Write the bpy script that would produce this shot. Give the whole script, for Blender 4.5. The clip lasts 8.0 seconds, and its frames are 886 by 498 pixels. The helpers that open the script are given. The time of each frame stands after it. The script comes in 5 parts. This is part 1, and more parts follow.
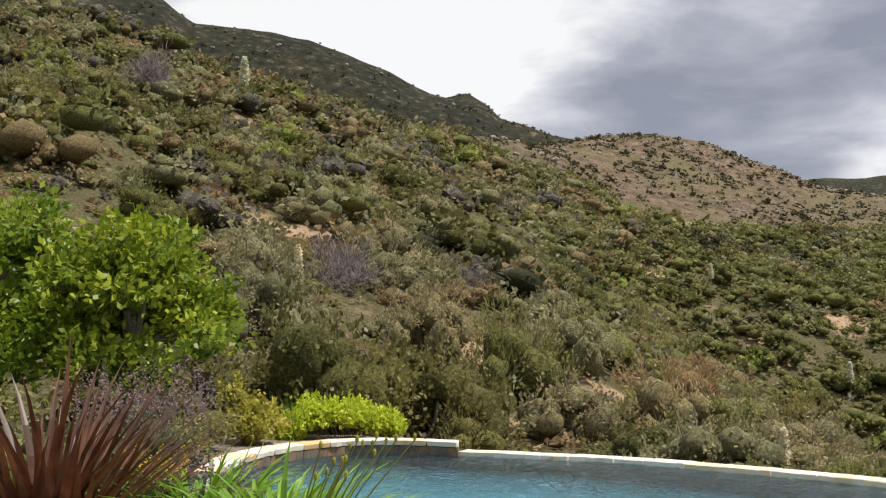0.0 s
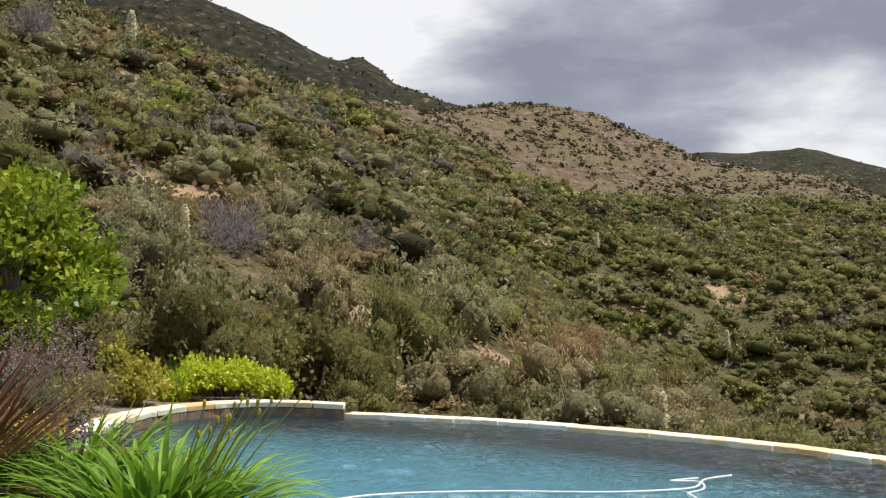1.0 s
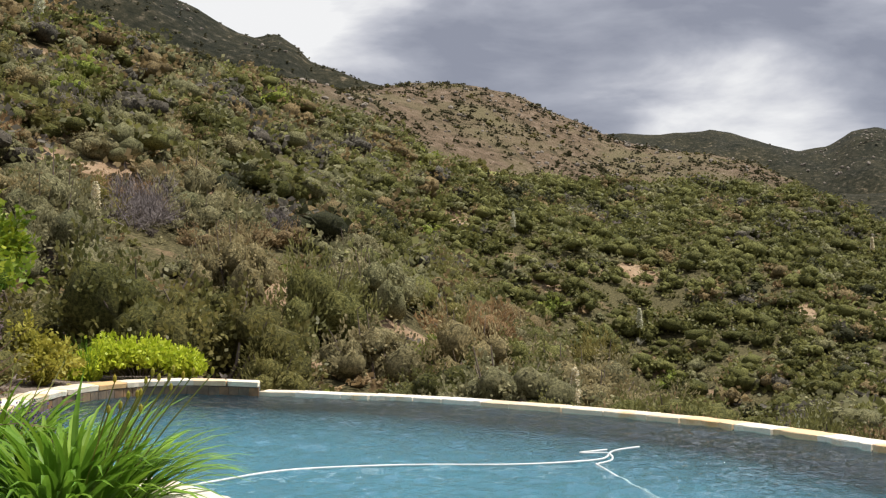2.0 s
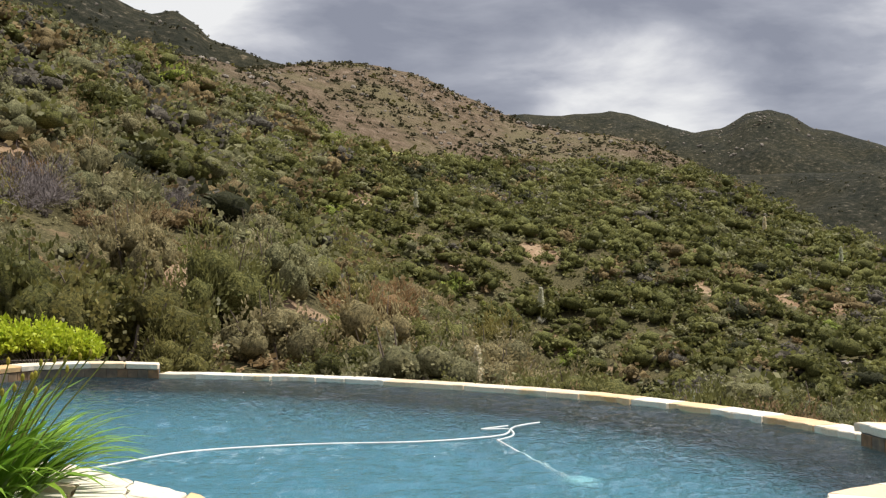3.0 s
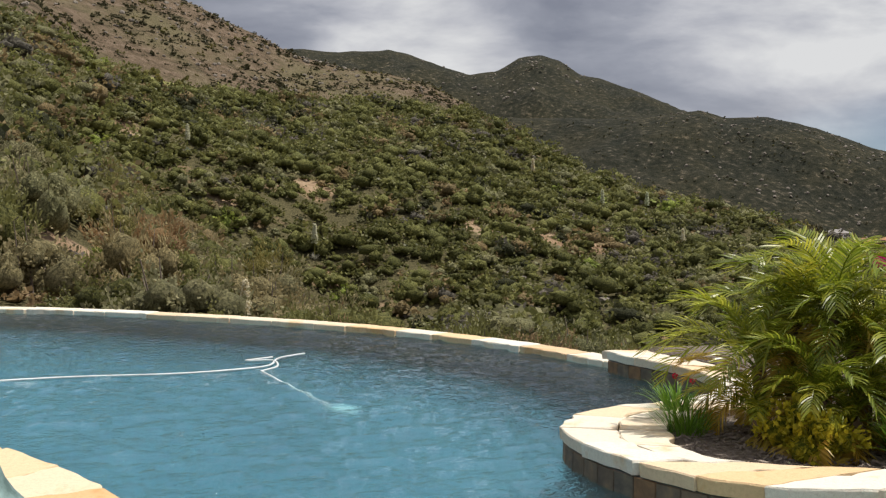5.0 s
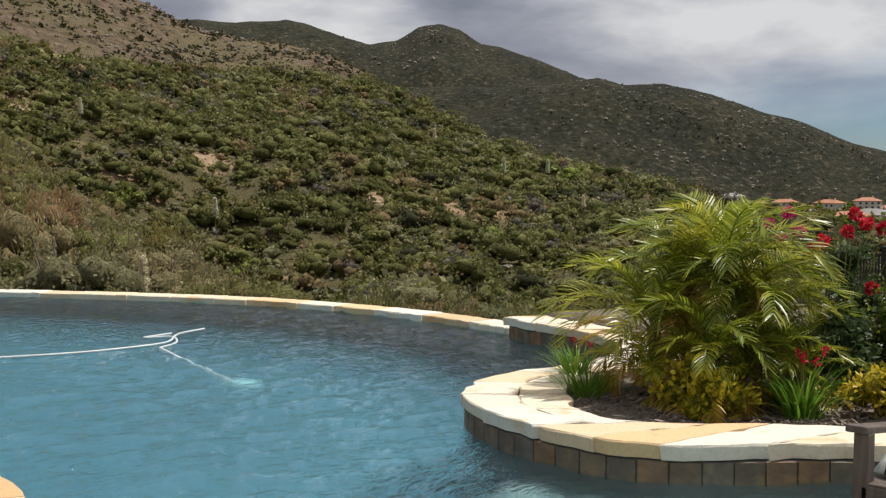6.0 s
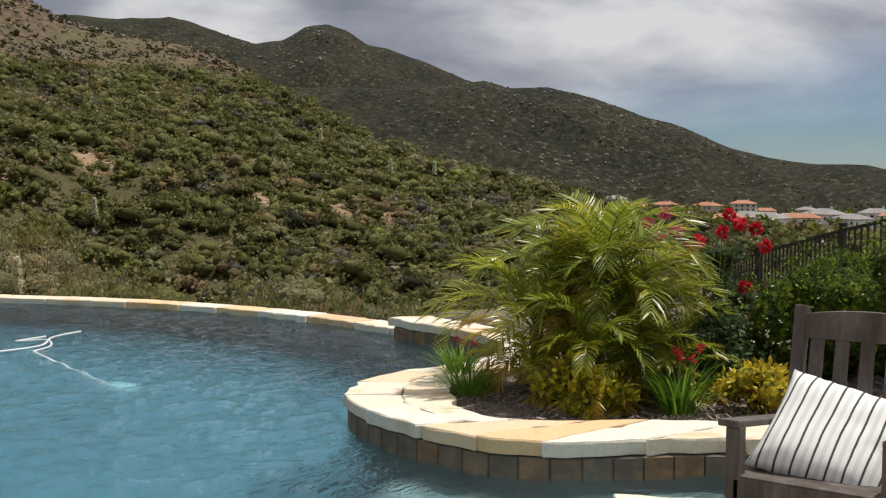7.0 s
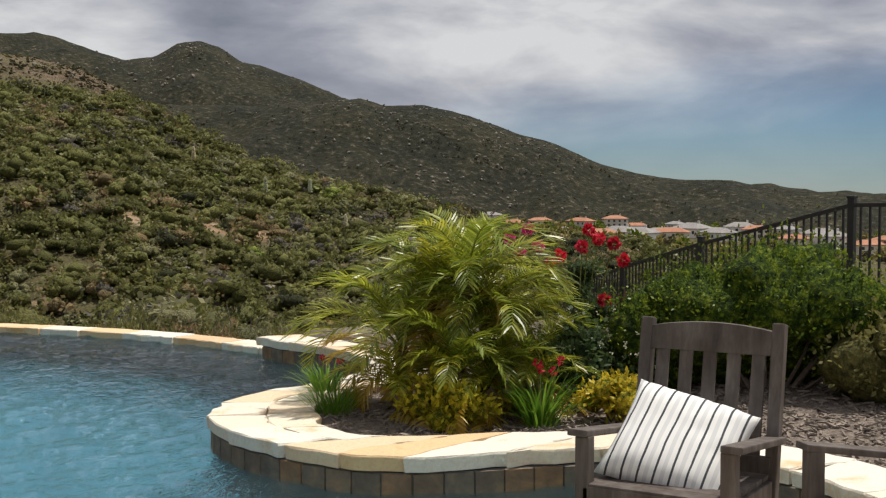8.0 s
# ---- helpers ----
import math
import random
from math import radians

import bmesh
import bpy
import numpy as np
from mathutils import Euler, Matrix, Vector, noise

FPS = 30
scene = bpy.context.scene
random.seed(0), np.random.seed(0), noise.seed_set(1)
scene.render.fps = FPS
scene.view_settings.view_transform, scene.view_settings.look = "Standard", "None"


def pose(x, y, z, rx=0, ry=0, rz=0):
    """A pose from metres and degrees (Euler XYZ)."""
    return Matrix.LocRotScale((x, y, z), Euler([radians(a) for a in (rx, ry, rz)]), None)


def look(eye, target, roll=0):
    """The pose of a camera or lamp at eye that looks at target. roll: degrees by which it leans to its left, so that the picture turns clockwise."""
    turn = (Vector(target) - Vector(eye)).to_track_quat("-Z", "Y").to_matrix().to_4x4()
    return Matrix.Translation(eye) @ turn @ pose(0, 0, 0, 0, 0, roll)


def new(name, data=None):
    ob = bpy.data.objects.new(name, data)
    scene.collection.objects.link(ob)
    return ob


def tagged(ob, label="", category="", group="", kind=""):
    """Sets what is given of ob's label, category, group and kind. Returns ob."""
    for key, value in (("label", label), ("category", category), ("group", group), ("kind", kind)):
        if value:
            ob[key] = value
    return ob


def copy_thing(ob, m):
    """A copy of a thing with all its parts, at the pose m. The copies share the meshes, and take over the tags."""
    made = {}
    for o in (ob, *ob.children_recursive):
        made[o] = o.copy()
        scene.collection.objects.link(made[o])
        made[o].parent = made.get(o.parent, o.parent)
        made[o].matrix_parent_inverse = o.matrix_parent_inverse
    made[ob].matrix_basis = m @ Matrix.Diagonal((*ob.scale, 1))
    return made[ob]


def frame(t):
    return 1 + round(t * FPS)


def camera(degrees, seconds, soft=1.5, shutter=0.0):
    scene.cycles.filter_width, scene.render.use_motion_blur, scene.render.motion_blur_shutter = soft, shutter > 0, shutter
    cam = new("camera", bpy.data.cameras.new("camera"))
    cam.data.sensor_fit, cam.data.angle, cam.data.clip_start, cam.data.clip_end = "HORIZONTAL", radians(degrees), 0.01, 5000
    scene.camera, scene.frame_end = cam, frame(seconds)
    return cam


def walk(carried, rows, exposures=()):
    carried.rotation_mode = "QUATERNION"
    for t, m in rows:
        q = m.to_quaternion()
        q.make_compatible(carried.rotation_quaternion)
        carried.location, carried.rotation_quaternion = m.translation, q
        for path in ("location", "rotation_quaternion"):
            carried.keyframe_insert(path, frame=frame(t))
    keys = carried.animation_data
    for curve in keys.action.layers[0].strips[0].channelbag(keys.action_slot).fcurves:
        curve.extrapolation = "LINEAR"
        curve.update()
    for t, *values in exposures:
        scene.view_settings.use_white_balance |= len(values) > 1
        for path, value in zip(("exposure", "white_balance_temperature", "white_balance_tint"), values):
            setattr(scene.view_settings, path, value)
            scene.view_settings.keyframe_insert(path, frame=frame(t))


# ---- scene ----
cam = camera(42.67, 8.0, soft=1.25)
# seconds, x, y, z, turn to the left, tilt up, roll
PATH = [
    (0.0, -0.000, -0.000, 1.650, -0.00, 4.50, -0.49),
    (0.5, 0.006, -0.008, 1.614, -3.52, 2.88, -0.44),
    (1.0, 0.005, 0.021, 1.614, -5.55, 2.75, 0.29),
    (1.2, 0.009, 0.010, 1.609, -6.94, 2.24, 0.25),
    (2.3, 0.035, -0.078, 1.572, -11.32, 1.30, 0.11),
    (2.5, 0.038, -0.086, 1.568, -12.83, 0.79, 0.02),
    (3.0, 0.032, -0.093, 1.570, -14.62, 0.75, -0.11),
    (3.5, 0.035, -0.113, 1.539, -18.86, -1.05, 0.42),
    (4.0, 0.043, -0.137, 1.537, -20.92, -1.62, 0.57),
    (4.2, 0.055, -0.137, 1.532, -22.89, -1.90, 0.80),
    (5.3, 0.126, -0.126, 1.508, -27.51, -2.75, 0.55),
    (5.5, 0.137, -0.124, 1.505, -29.19, -3.23, 0.22),
    (6.0, 0.152, -0.134, 1.508, -30.80, -3.79, -0.09),
    (6.5, 0.164, -0.124, 1.496, -34.61, -3.85, -0.02),
    (7.0, 0.182, -0.130, 1.496, -36.51, -3.71, 0.25),
    (7.5, 0.199, -0.202, 1.500, -41.39, -3.20, 0.19),
    (8.0, 0.231, -0.221, 1.498, -42.67, -2.83, -0.15),
]
walk(cam, [(t, pose(x, y, z, 0, 0, yaw) @ pose(0, 0, 0, 90 + tilt) @ pose(0, 0, 0, 0, 0, roll)) for t, x, y, z, yaw, tilt, roll in PATH],
     [(0.0, 0.25), (1.0, 0.2), (2.5, 0.14), (4.0, 0.0), (5.5, -0.2), (8.0, -0.25)])

# ---- sky and sun ----
SUN_AZ, SUN_EL = 96.0, 68.0  # degrees clockwise from +y, and above the horizon
world = bpy.data.worlds.new("sky")
scene.world = world
world.use_nodes = True
wn, wl = world.node_tree.nodes, world.node_tree.links
wn.clear()


def wnode(kind, operation=""):
    n = wn.new(kind)
    if operation:
        n.operation = operation
    return n


w_out = wnode("ShaderNodeOutputWorld")
w_bg = wnode("ShaderNodeBackground")
w_sky = wnode("ShaderNodeTexSky")
w_sky.sky_type, w_sky.sun_disc = "NISHITA", False
w_sky.sun_elevation, w_sky.sun_rotation = radians(SUN_EL), radians(SUN_AZ)
w_sky.air_density, w_sky.dust_density, w_sky.ozone_density = 1.0, 0.0, 1.5
w_co = wnode("ShaderNodeTexCoord")
# a layer of broken cloud: large masses, and billows within them
w_map = wnode("ShaderNodeMapping")
w_map.inputs["Location"].default_value = (3.1, 2.2, 0.0)
w_map.inputs["Scale"].default_value = (1.5, 1.5, 4.2)
wl.new(w_co.outputs["Generated"], w_map.inputs[0])
w_n1 = wnode("ShaderNodeTexNoise")
w_n1.inputs["Scale"].default_value, w_n1.inputs["Detail"].default_value, w_n1.inputs["Roughness"].default_value = 1.5, 3, 0.5
w_n1.inputs["Distortion"].default_value = 0.25
wl.new(w_map.outputs[0], w_n1.inputs["Vector"])
w_n3 = wnode("ShaderNodeTexNoise")
w_n3.inputs["Scale"].default_value, w_n3.inputs["Detail"].default_value, w_n3.inputs["Roughness"].default_value = 4.0, 8, 0.55
w_n3.inputs["Distortion"].default_value = 0.25
wl.new(w_map.outputs[0], w_n3.inputs["Vector"])
w_bil = wnode("ShaderNodeMath", operation="MULTIPLY_ADD")
w_bil.inputs[1].default_value, w_bil.inputs[2].default_value = 0.7, -0.31
wl.new(w_n3.outputs["Fac"], w_bil.inputs[0])
w_sum = wnode("ShaderNodeMath", operation="ADD")
wl.new(w_n1.outputs["Fac"], w_sum.inputs[0])
wl.new(w_bil.outputs[0], w_sum.inputs[1])
w_shade = wnode("ShaderNodeValToRGB")
for p, c in ((0.34, (0.36, 0.38, 0.46, 1)), (0.46, (0.52, 0.54, 0.62, 1)), (0.56, (0.78, 0.79, 0.85, 1)), (0.68, (1.15, 1.15, 1.15, 1))):
    e = w_shade.color_ramp.elements.new(p)
    e.color = c
w_shade.color_ramp.elements.remove(w_shade.color_ramp.elements[0])
w_shade.color_ramp.elements.remove(w_shade.color_ramp.elements[-1])


def cloud_mass(az, el, lo, hi, amount):
    """Thinner, brighter cloud (or thicker, darker) round a direction."""
    d = wnode("ShaderNodeVectorMath", operation="DOT_PRODUCT")
    d.inputs[1].default_value = (math.sin(radians(az)) * math.cos(radians(el)), math.cos(radians(az)) * math.cos(radians(el)), math.sin(radians(el)))
    wl.new(w_co.outputs["Generated"], d.inputs[0])
    r = wnode("ShaderNodeMapRange")
    r.interpolation_type = "SMOOTHSTEP"
    r.inputs["From Min"].default_value, r.inputs["From Max"].default_value = math.cos(radians(lo)), math.cos(radians(hi))
    r.inputs["To Max"].default_value = amount
    wl.new(d.outputs["Value"], r.inputs["Value"])
    return r.outputs[0]


w_last = w_sum.outputs[0]
for mass in ((-4.0, 18.0, 12, 2, 0.28), (13.5, 12.5, 8, 1, -0.13), (25.0, 6.5, 7, 1, 0.2), (46.0, 9.0, 10, 2, 0.05)):
    w_add = wnode("ShaderNodeMath", operation="ADD")
    wl.new(w_last, w_add.inputs[0])
    wl.new(cloud_mass(*mass), w_add.inputs[1])
    w_last = w_add.outputs[0]
wl.new(w_last, w_shade.inputs[0])
w_gain = wnode("ShaderNodeVectorMath", operation="SCALE")
w_gain.inputs["Scale"].default_value = 8.0
wl.new(w_shade.outputs[0], w_gain.inputs[0])
# cover: less cloud towards the valley, low down
w_n2 = wnode("ShaderNodeTexNoise")
w_n2.inputs["Scale"].default_value, w_n2.inputs["Detail"].default_value = 2.2, 5
wl.new(w_co.outputs["Generated"], w_n2.inputs["Vector"])
w_dot = wnode("ShaderNodeVectorMath", operation="DOT_PRODUCT")
w_dot.inputs[1].default_value = (0.93, 0.36, -2.0)
wl.new(w_co.outputs["Generated"], w_dot.inputs[0])
w_mix = wnode("ShaderNodeMath", operation="MULTIPLY_ADD")
w_mix.inputs[1].default_value = 0.35
wl.new(w_n2.outputs["Fac"], w_mix.inputs[0])
wl.new(w_dot.outputs["Value"], w_mix.inputs[2])
w_cov = wnode("ShaderNodeMapRange")
w_cov.inputs["From Min"].default_value, w_cov.inputs["From Max"].default_value = 0.9, 1.04
w_cov.inputs["To Min"].default_value, w_cov.inputs["To Max"].default_value = 0.95, 0.1
wl.new(w_mix.outputs[0], w_cov.inputs["Value"])
w_blend = wnode("ShaderNodeMix")
w_blend.data_type = "RGBA"
wl.new(w_cov.outputs[0], w_blend.inputs["Factor"])
w_clear = wnode("ShaderNodeMix")
w_clear.data_type, w_clear.blend_type = "RGBA", "MULTIPLY"
w_clear.inputs["Factor"].default_value = 1.0
w_clear.inputs["B"].default_value = (0.4, 0.55, 0.76, 1)
wl.new(w_sky.outputs[0], w_clear.inputs["A"])
wl.new(w_clear.outputs["Result"], w_blend.inputs["A"])
wl.new(w_gain.outputs[0], w_blend.inputs["B"])
wl.new(w_blend.outputs["Result"], w_bg.inputs["Color"])
w_bg.inputs["Strength"].default_value = 0.09
wl.new(w_bg.outputs[0], w_out.inputs[0])

sun = new("sun", bpy.data.lights.new("sun", "SUN"))
sun.data.energy, sun.data.angle, sun.data.color = 4.8, radians(0.6), (1.0, 0.95, 0.87)
sun_dir = Vector((math.sin(radians(SUN_AZ)) * math.cos(radians(SUN_EL)), math.cos(radians(SUN_AZ)) * math.cos(radians(SUN_EL)), math.sin(radians(SUN_EL))))
sun.matrix_world = look(sun_dir * 60, (0, 0, 0))

# ---- materials ----
class Mat:
    """A small builder of procedural materials."""

    def __init__(self, name, rough=0.7, metal=0.0, spec=0.5):
        self.m = bpy.data.materials.new(name)
        self.m.use_nodes = True
        self.n, self.l = self.m.node_tree.nodes, self.m.node_tree.links
        self.b = self.n["Principled BSDF"]
        self.b.inputs["Roughness"].default_value = rough
        self.b.inputs["Metallic"].default_value = metal
        self.b.inputs["Specular IOR Level"].default_value = spec
        self.co = self.n.new("ShaderNodeTexCoord")
        self.geo = self.n.new("ShaderNodeNewGeometry")
        self.oi = self.n.new("ShaderNodeObjectInfo")

    def put(self, a, b):
        self.l.new(a, b)
        return self

    def noise(self, scale, detail=4, rough=0.6, space="Position", stretch=None, distort=0.0):
        t = self.n.new("ShaderNodeTexNoise")
        t.inputs["Scale"].default_value, t.inputs["Detail"].default_value, t.inputs["Roughness"].default_value = scale, detail, rough
        t.inputs["Distortion"].default_value = distort
        src = self.geo.outputs["Position"] if space == "Position" else self.co.outputs["Object"]
        if stretch:
            mp = self.n.new("ShaderNodeMapping")
            mp.inputs["Scale"].default_value = stretch
            self.l.new(src, mp.inputs[0])
            src = mp.outputs[0]
        self.l.new(src, t.inputs["Vector"])
        return t.outputs["Fac"]

    def ramp(self, fac, stops):
        r = self.n.new("ShaderNodeValToRGB")
        els = r.color_ramp.elements
        els[0].position, els[0].color = stops[0][0], (*stops[0][1], 1)
        els[1].position, els[1].color = stops[-1][0], (*stops[-1][1], 1)
        for p, c in stops[1:-1]:
            els.new(p).color = (*c, 1)
        self.l.new(fac, r.inputs[0])
        return r.outputs[0]

    def mix(self, fac, a, b, mode="MIX"):
        x = self.n.new("ShaderNodeMix")
        x.data_type, x.blend_type = "RGBA", mode
        for v, k in ((fac, "Factor"), (a, "A"), (b, "B")):
            if isinstance(v, (int, float)):
                x.inputs[k].default_value = v
            elif isinstance(v, tuple):
                x.inputs[k].default_value = (*v, 1)
            else:
                self.l.new(v, x.inputs[k])
        return x.outputs["Result"]

    def math(self, op, a, b=0.0, c=0.0):
        x = self.n.new("ShaderNodeMath")
        x.operation = op
        for k, v in enumerate((a, b, c)):
            if isinstance(v, (int, float)):
                x.inputs[k].default_value = v
            else:
                self.l.new(v, x.inputs[k])
        return x.outputs[0]

    def color(self, out):
        self.l.new(out, self.b.inputs["Base Color"])
        return self

    def bump(self, height, strength=0.4, dist=0.02):
        k = self.n.new("ShaderNodeBump")
        k.inputs["Strength"].default_value, k.inputs["Distance"].default_value = strength, dist
        self.l.new(height, k.inputs["Height"])
        self.l.new(k.outputs[0], self.b.inputs["Normal"])
        return self


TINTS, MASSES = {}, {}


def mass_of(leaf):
    """The closed mass of small leaves and twigs inside a plant with such leaves, shade painted into its hollows."""
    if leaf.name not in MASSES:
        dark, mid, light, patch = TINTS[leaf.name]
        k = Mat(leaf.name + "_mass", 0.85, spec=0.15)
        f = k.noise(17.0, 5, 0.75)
        # lowest stop paints the shade between leaves, where the bump is hollow
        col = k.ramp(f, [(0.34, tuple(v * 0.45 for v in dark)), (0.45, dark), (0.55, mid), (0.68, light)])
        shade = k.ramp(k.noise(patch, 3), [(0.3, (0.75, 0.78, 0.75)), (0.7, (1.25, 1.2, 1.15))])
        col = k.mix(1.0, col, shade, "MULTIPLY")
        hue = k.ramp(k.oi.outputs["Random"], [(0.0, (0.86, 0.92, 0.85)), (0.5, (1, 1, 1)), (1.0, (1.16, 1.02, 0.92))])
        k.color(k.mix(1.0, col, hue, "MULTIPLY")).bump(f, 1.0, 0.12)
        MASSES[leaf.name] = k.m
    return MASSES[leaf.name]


def leaf_mat(name, dark, mid, light, rough=0.5, patch=0.5, glow=0.36, spec=0.25):
    """Leaves: every leaf its own tint, patches of older and younger growth, some light let through."""
    TINTS[name] = (dark, mid, light, patch)
    k = Mat(name, rough, spec=spec)
    isl = k.geo.outputs["Random Per Island"]
    base = k.ramp(isl, [(0.0, dark), (0.55, mid), (1.0, light)])
    shade = k.ramp(k.noise(patch, 3), [(0.3, tuple(v * 0.72 for v in mid)), (0.5, mid), (0.72, tuple(min(1, v * 1.35) for v in light))])
    col = k.mix(0.45, base, shade)
    hue = k.ramp(k.oi.outputs["Random"], [(0.0, (0.86, 0.92, 0.85)), (0.5, (1, 1, 1)), (1.0, (1.16, 1.02, 0.92))])
    col = k.mix(1.0, col, hue, "MULTIPLY")
    k.color(col)
    tr = k.n.new("ShaderNodeBsdfTranslucent")
    k.l.new(col, tr.inputs[0])
    mx = k.n.new("ShaderNodeMixShader")
    mx.inputs[0].default_value = glow
    out = k.n["Material Output"]
    k.l.new(k.b.outputs[0], mx.inputs[1])
    k.l.new(tr.outputs[0], mx.inputs[2])
    k.l.new(mx.outputs[0], out.inputs["Surface"])
    return k.m


def plain(name, col, rough=0.6, scale=20, amount=0.25, bump=0.2, metal=0.0, dist=0.004):
    k = Mat(name, rough, metal)
    f = k.noise(scale, 5)
    g = k.noise(scale * 0.13, 3)
    c = k.ramp(f, [(0.25, tuple(v * (1 - amount) for v in col)), (0.75, tuple(min(1, v * (1 + amount)) for v in col))])
    c = k.mix(1.0, c, k.ramp(g, [(0.3, (0.82, 0.8, 0.78)), (0.7, (1.1, 1.1, 1.1))]), "MULTIPLY")
    k.color(c).bump(f, bump, dist)
    return k.m


# soil of the hills: brown litter and dry grass, with patches of bare reddish earth
k = Mat("hill_soil", 0.95, spec=0.1)
midn = k.noise(0.5, 6, 0.65)
fine = k.noise(9.0, 6, 0.75)
earth = k.ramp(midn, [(0.35, (0.24, 0.155, 0.095)), (0.5, (0.34, 0.235, 0.15)), (0.65, (0.44, 0.33, 0.225))])
litter = k.ramp(fine, [(0.32, (0.05, 0.047, 0.024)), (0.5, (0.1, 0.09, 0.045)), (0.68, (0.19, 0.16, 0.085))])
scar = k.n.new("ShaderNodeAttribute")
scar.attribute_name = "bare"
bare = k.ramp(k.math("ADD", k.math("MULTIPLY", scar.outputs["Fac"], 0.35), k.noise(0.21, 5, 0.65)), [(0.62, (0, 0, 0)), (0.72, (1, 1, 1))])
col = k.mix(bare, litter, earth)
col = k.mix(0.5, col, k.ramp(fine, [(0.3, (0.5, 0.48, 0.46)), (0.7, (1.15, 1.12, 1.05))]), "MULTIPLY")
k.color(col).bump(fine, 0.8, 0.1)
M_SOIL = k.m

# slopes wholly under low scrub, far off; cloud shade is darkened into their colour
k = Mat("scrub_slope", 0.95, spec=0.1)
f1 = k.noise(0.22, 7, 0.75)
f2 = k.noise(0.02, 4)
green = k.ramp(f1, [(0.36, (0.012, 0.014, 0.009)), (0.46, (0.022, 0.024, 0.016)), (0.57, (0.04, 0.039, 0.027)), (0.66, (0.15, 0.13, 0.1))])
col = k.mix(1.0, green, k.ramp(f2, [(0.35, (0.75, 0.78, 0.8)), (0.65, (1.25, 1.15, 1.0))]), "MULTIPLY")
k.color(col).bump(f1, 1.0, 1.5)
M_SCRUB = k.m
k = Mat("tan_slope", 0.95, spec=0.1)
f1 = k.noise(0.34, 9, 0.8)
f2 = k.noise(0.05, 5)
col = k.ramp(f1, [(0.37, (0.05, 0.046, 0.03)), (0.46, (0.13, 0.095, 0.06)), (0.56, (0.2, 0.146, 0.102)), (0.68, (0.33, 0.26, 0.19))])
col = k.mix(k.ramp(f2, [(0.45, (0, 0, 0)), (0.65, (0.8, 0.8, 0.8))]), col, (0.16, 0.14, 0.075))
k.color(col).bump(f1, 1.0, 1.0)
M_TAN = k.m
# a level meadow under the tan hill
k = Mat("meadow", 0.95, spec=0.1)
f1 = k.noise(0.5, 6, 0.7)
k.color(k.ramp(f1, [(0.35, (0.11, 0.12, 0.035)), (0.5, (0.24, 0.25, 0.08)), (0.66, (0.36, 0.33, 0.15))])).bump(f1, 0.8, 0.4)
M_MEADOW = k.m

# ---- helpers for building ----
def link(name, verts, faces, mats, parent=None, smooth=False, label=""):
    me = bpy.data.meshes.new(name)
    me.from_pydata([tuple(v) for v in verts], [], faces)
    for m in mats if isinstance(mats, (list, tuple)) else [mats]:
        me.materials.append(m)
    if smooth:
        me.polygons.foreach_set("use_smooth", [True] * len(me.polygons))
    me.update()
    ob = new(name, me)
    if parent is not None:
        ob.parent = parent
    if label:
        ob["label"] = label
    return ob


def part(name, bm, material, parent=None, label="", smooth=False):
    me = bpy.data.meshes.new(name)
    bm.to_mesh(me)
    bm.free()
    for m in material if isinstance(material, (list, tuple)) else [material]:
        me.materials.append(m)
    if smooth:
        me.polygons.foreach_set("use_smooth", [True] * len(me.polygons))
    ob = new(name, me)
    if parent is not None:
        ob.parent = parent
    if label:
        ob["label"] = label
    return ob


def spline(pts, n):
    """n points along a smooth line through pts."""
    p = np.array(pts, float)
    q = np.vstack([2 * p[0] - p[1], p, 2 * p[-1] - p[-2]])
    out = []
    for i in range(len(p) - 1):
        a, b, c, d = q[i:i + 4]
        for t in np.linspace(0, 1, 24, endpoint=False):
            out.append(0.5 * (2 * b + (c - a) * t + (2 * a - 5 * b + 4 * c - d) * t ** 2 + (3 * b - a - 3 * c + d) * t ** 3))
    out = np.array(out + [p[-1]])
    s = np.concatenate([[0], np.cumsum(np.linalg.norm(np.diff(out, axis=0), axis=1))])
    u = np.linspace(0, s[-1], n)
    return np.column_stack([np.interp(u, s, out[:, k]) for k in range(p.shape[1])])


def prism(outline, z0, z1, jitter=0.0, rng=None, top_in=0.0):
    """Verts and faces of a slab with that outline (anticlockwise)."""
    o = np.array(outline, float)[:, :2]
    n = len(o)
    c = o.mean(0)
    rng = rng or np.random.default_rng(0)
    o2 = o + rng.normal(0, jitter, o.shape) if jitter else o
    top = c + (o2 - c) * (1 - top_in) if top_in else o2
    v = [(x, y, z0) for x, y in o2] + [(x, y, z1 - (0.012 if top_in else 0)) for x, y in o2]
    f = [tuple(range(n - 1, -1, -1))]
    f += [(i, (i + 1) % n, n + (i + 1) % n, n + i) for i in range(n)]
    if top_in:
        v += [(x, y, z1) for x, y in top]
        f += [(n + i, n + (i + 1) % n, 2 * n + (i + 1) % n, 2 * n + i) for i in range(n)]
        f.append(tuple(range(2 * n, 3 * n)))
    else:
        f.append(tuple(range(n, 2 * n)))
    return v, f


# ---- the hills: one sheet of ground to the horizon ----
EDGE = [(-180, 16), (-60, 20), (-8, 18.6), (0, 17.7), (10, 16.7), (20, 14.9), (28, 13.4), (35, 11.9), (42, 12.5), (60, 14), (90, 14), (180, 16)]
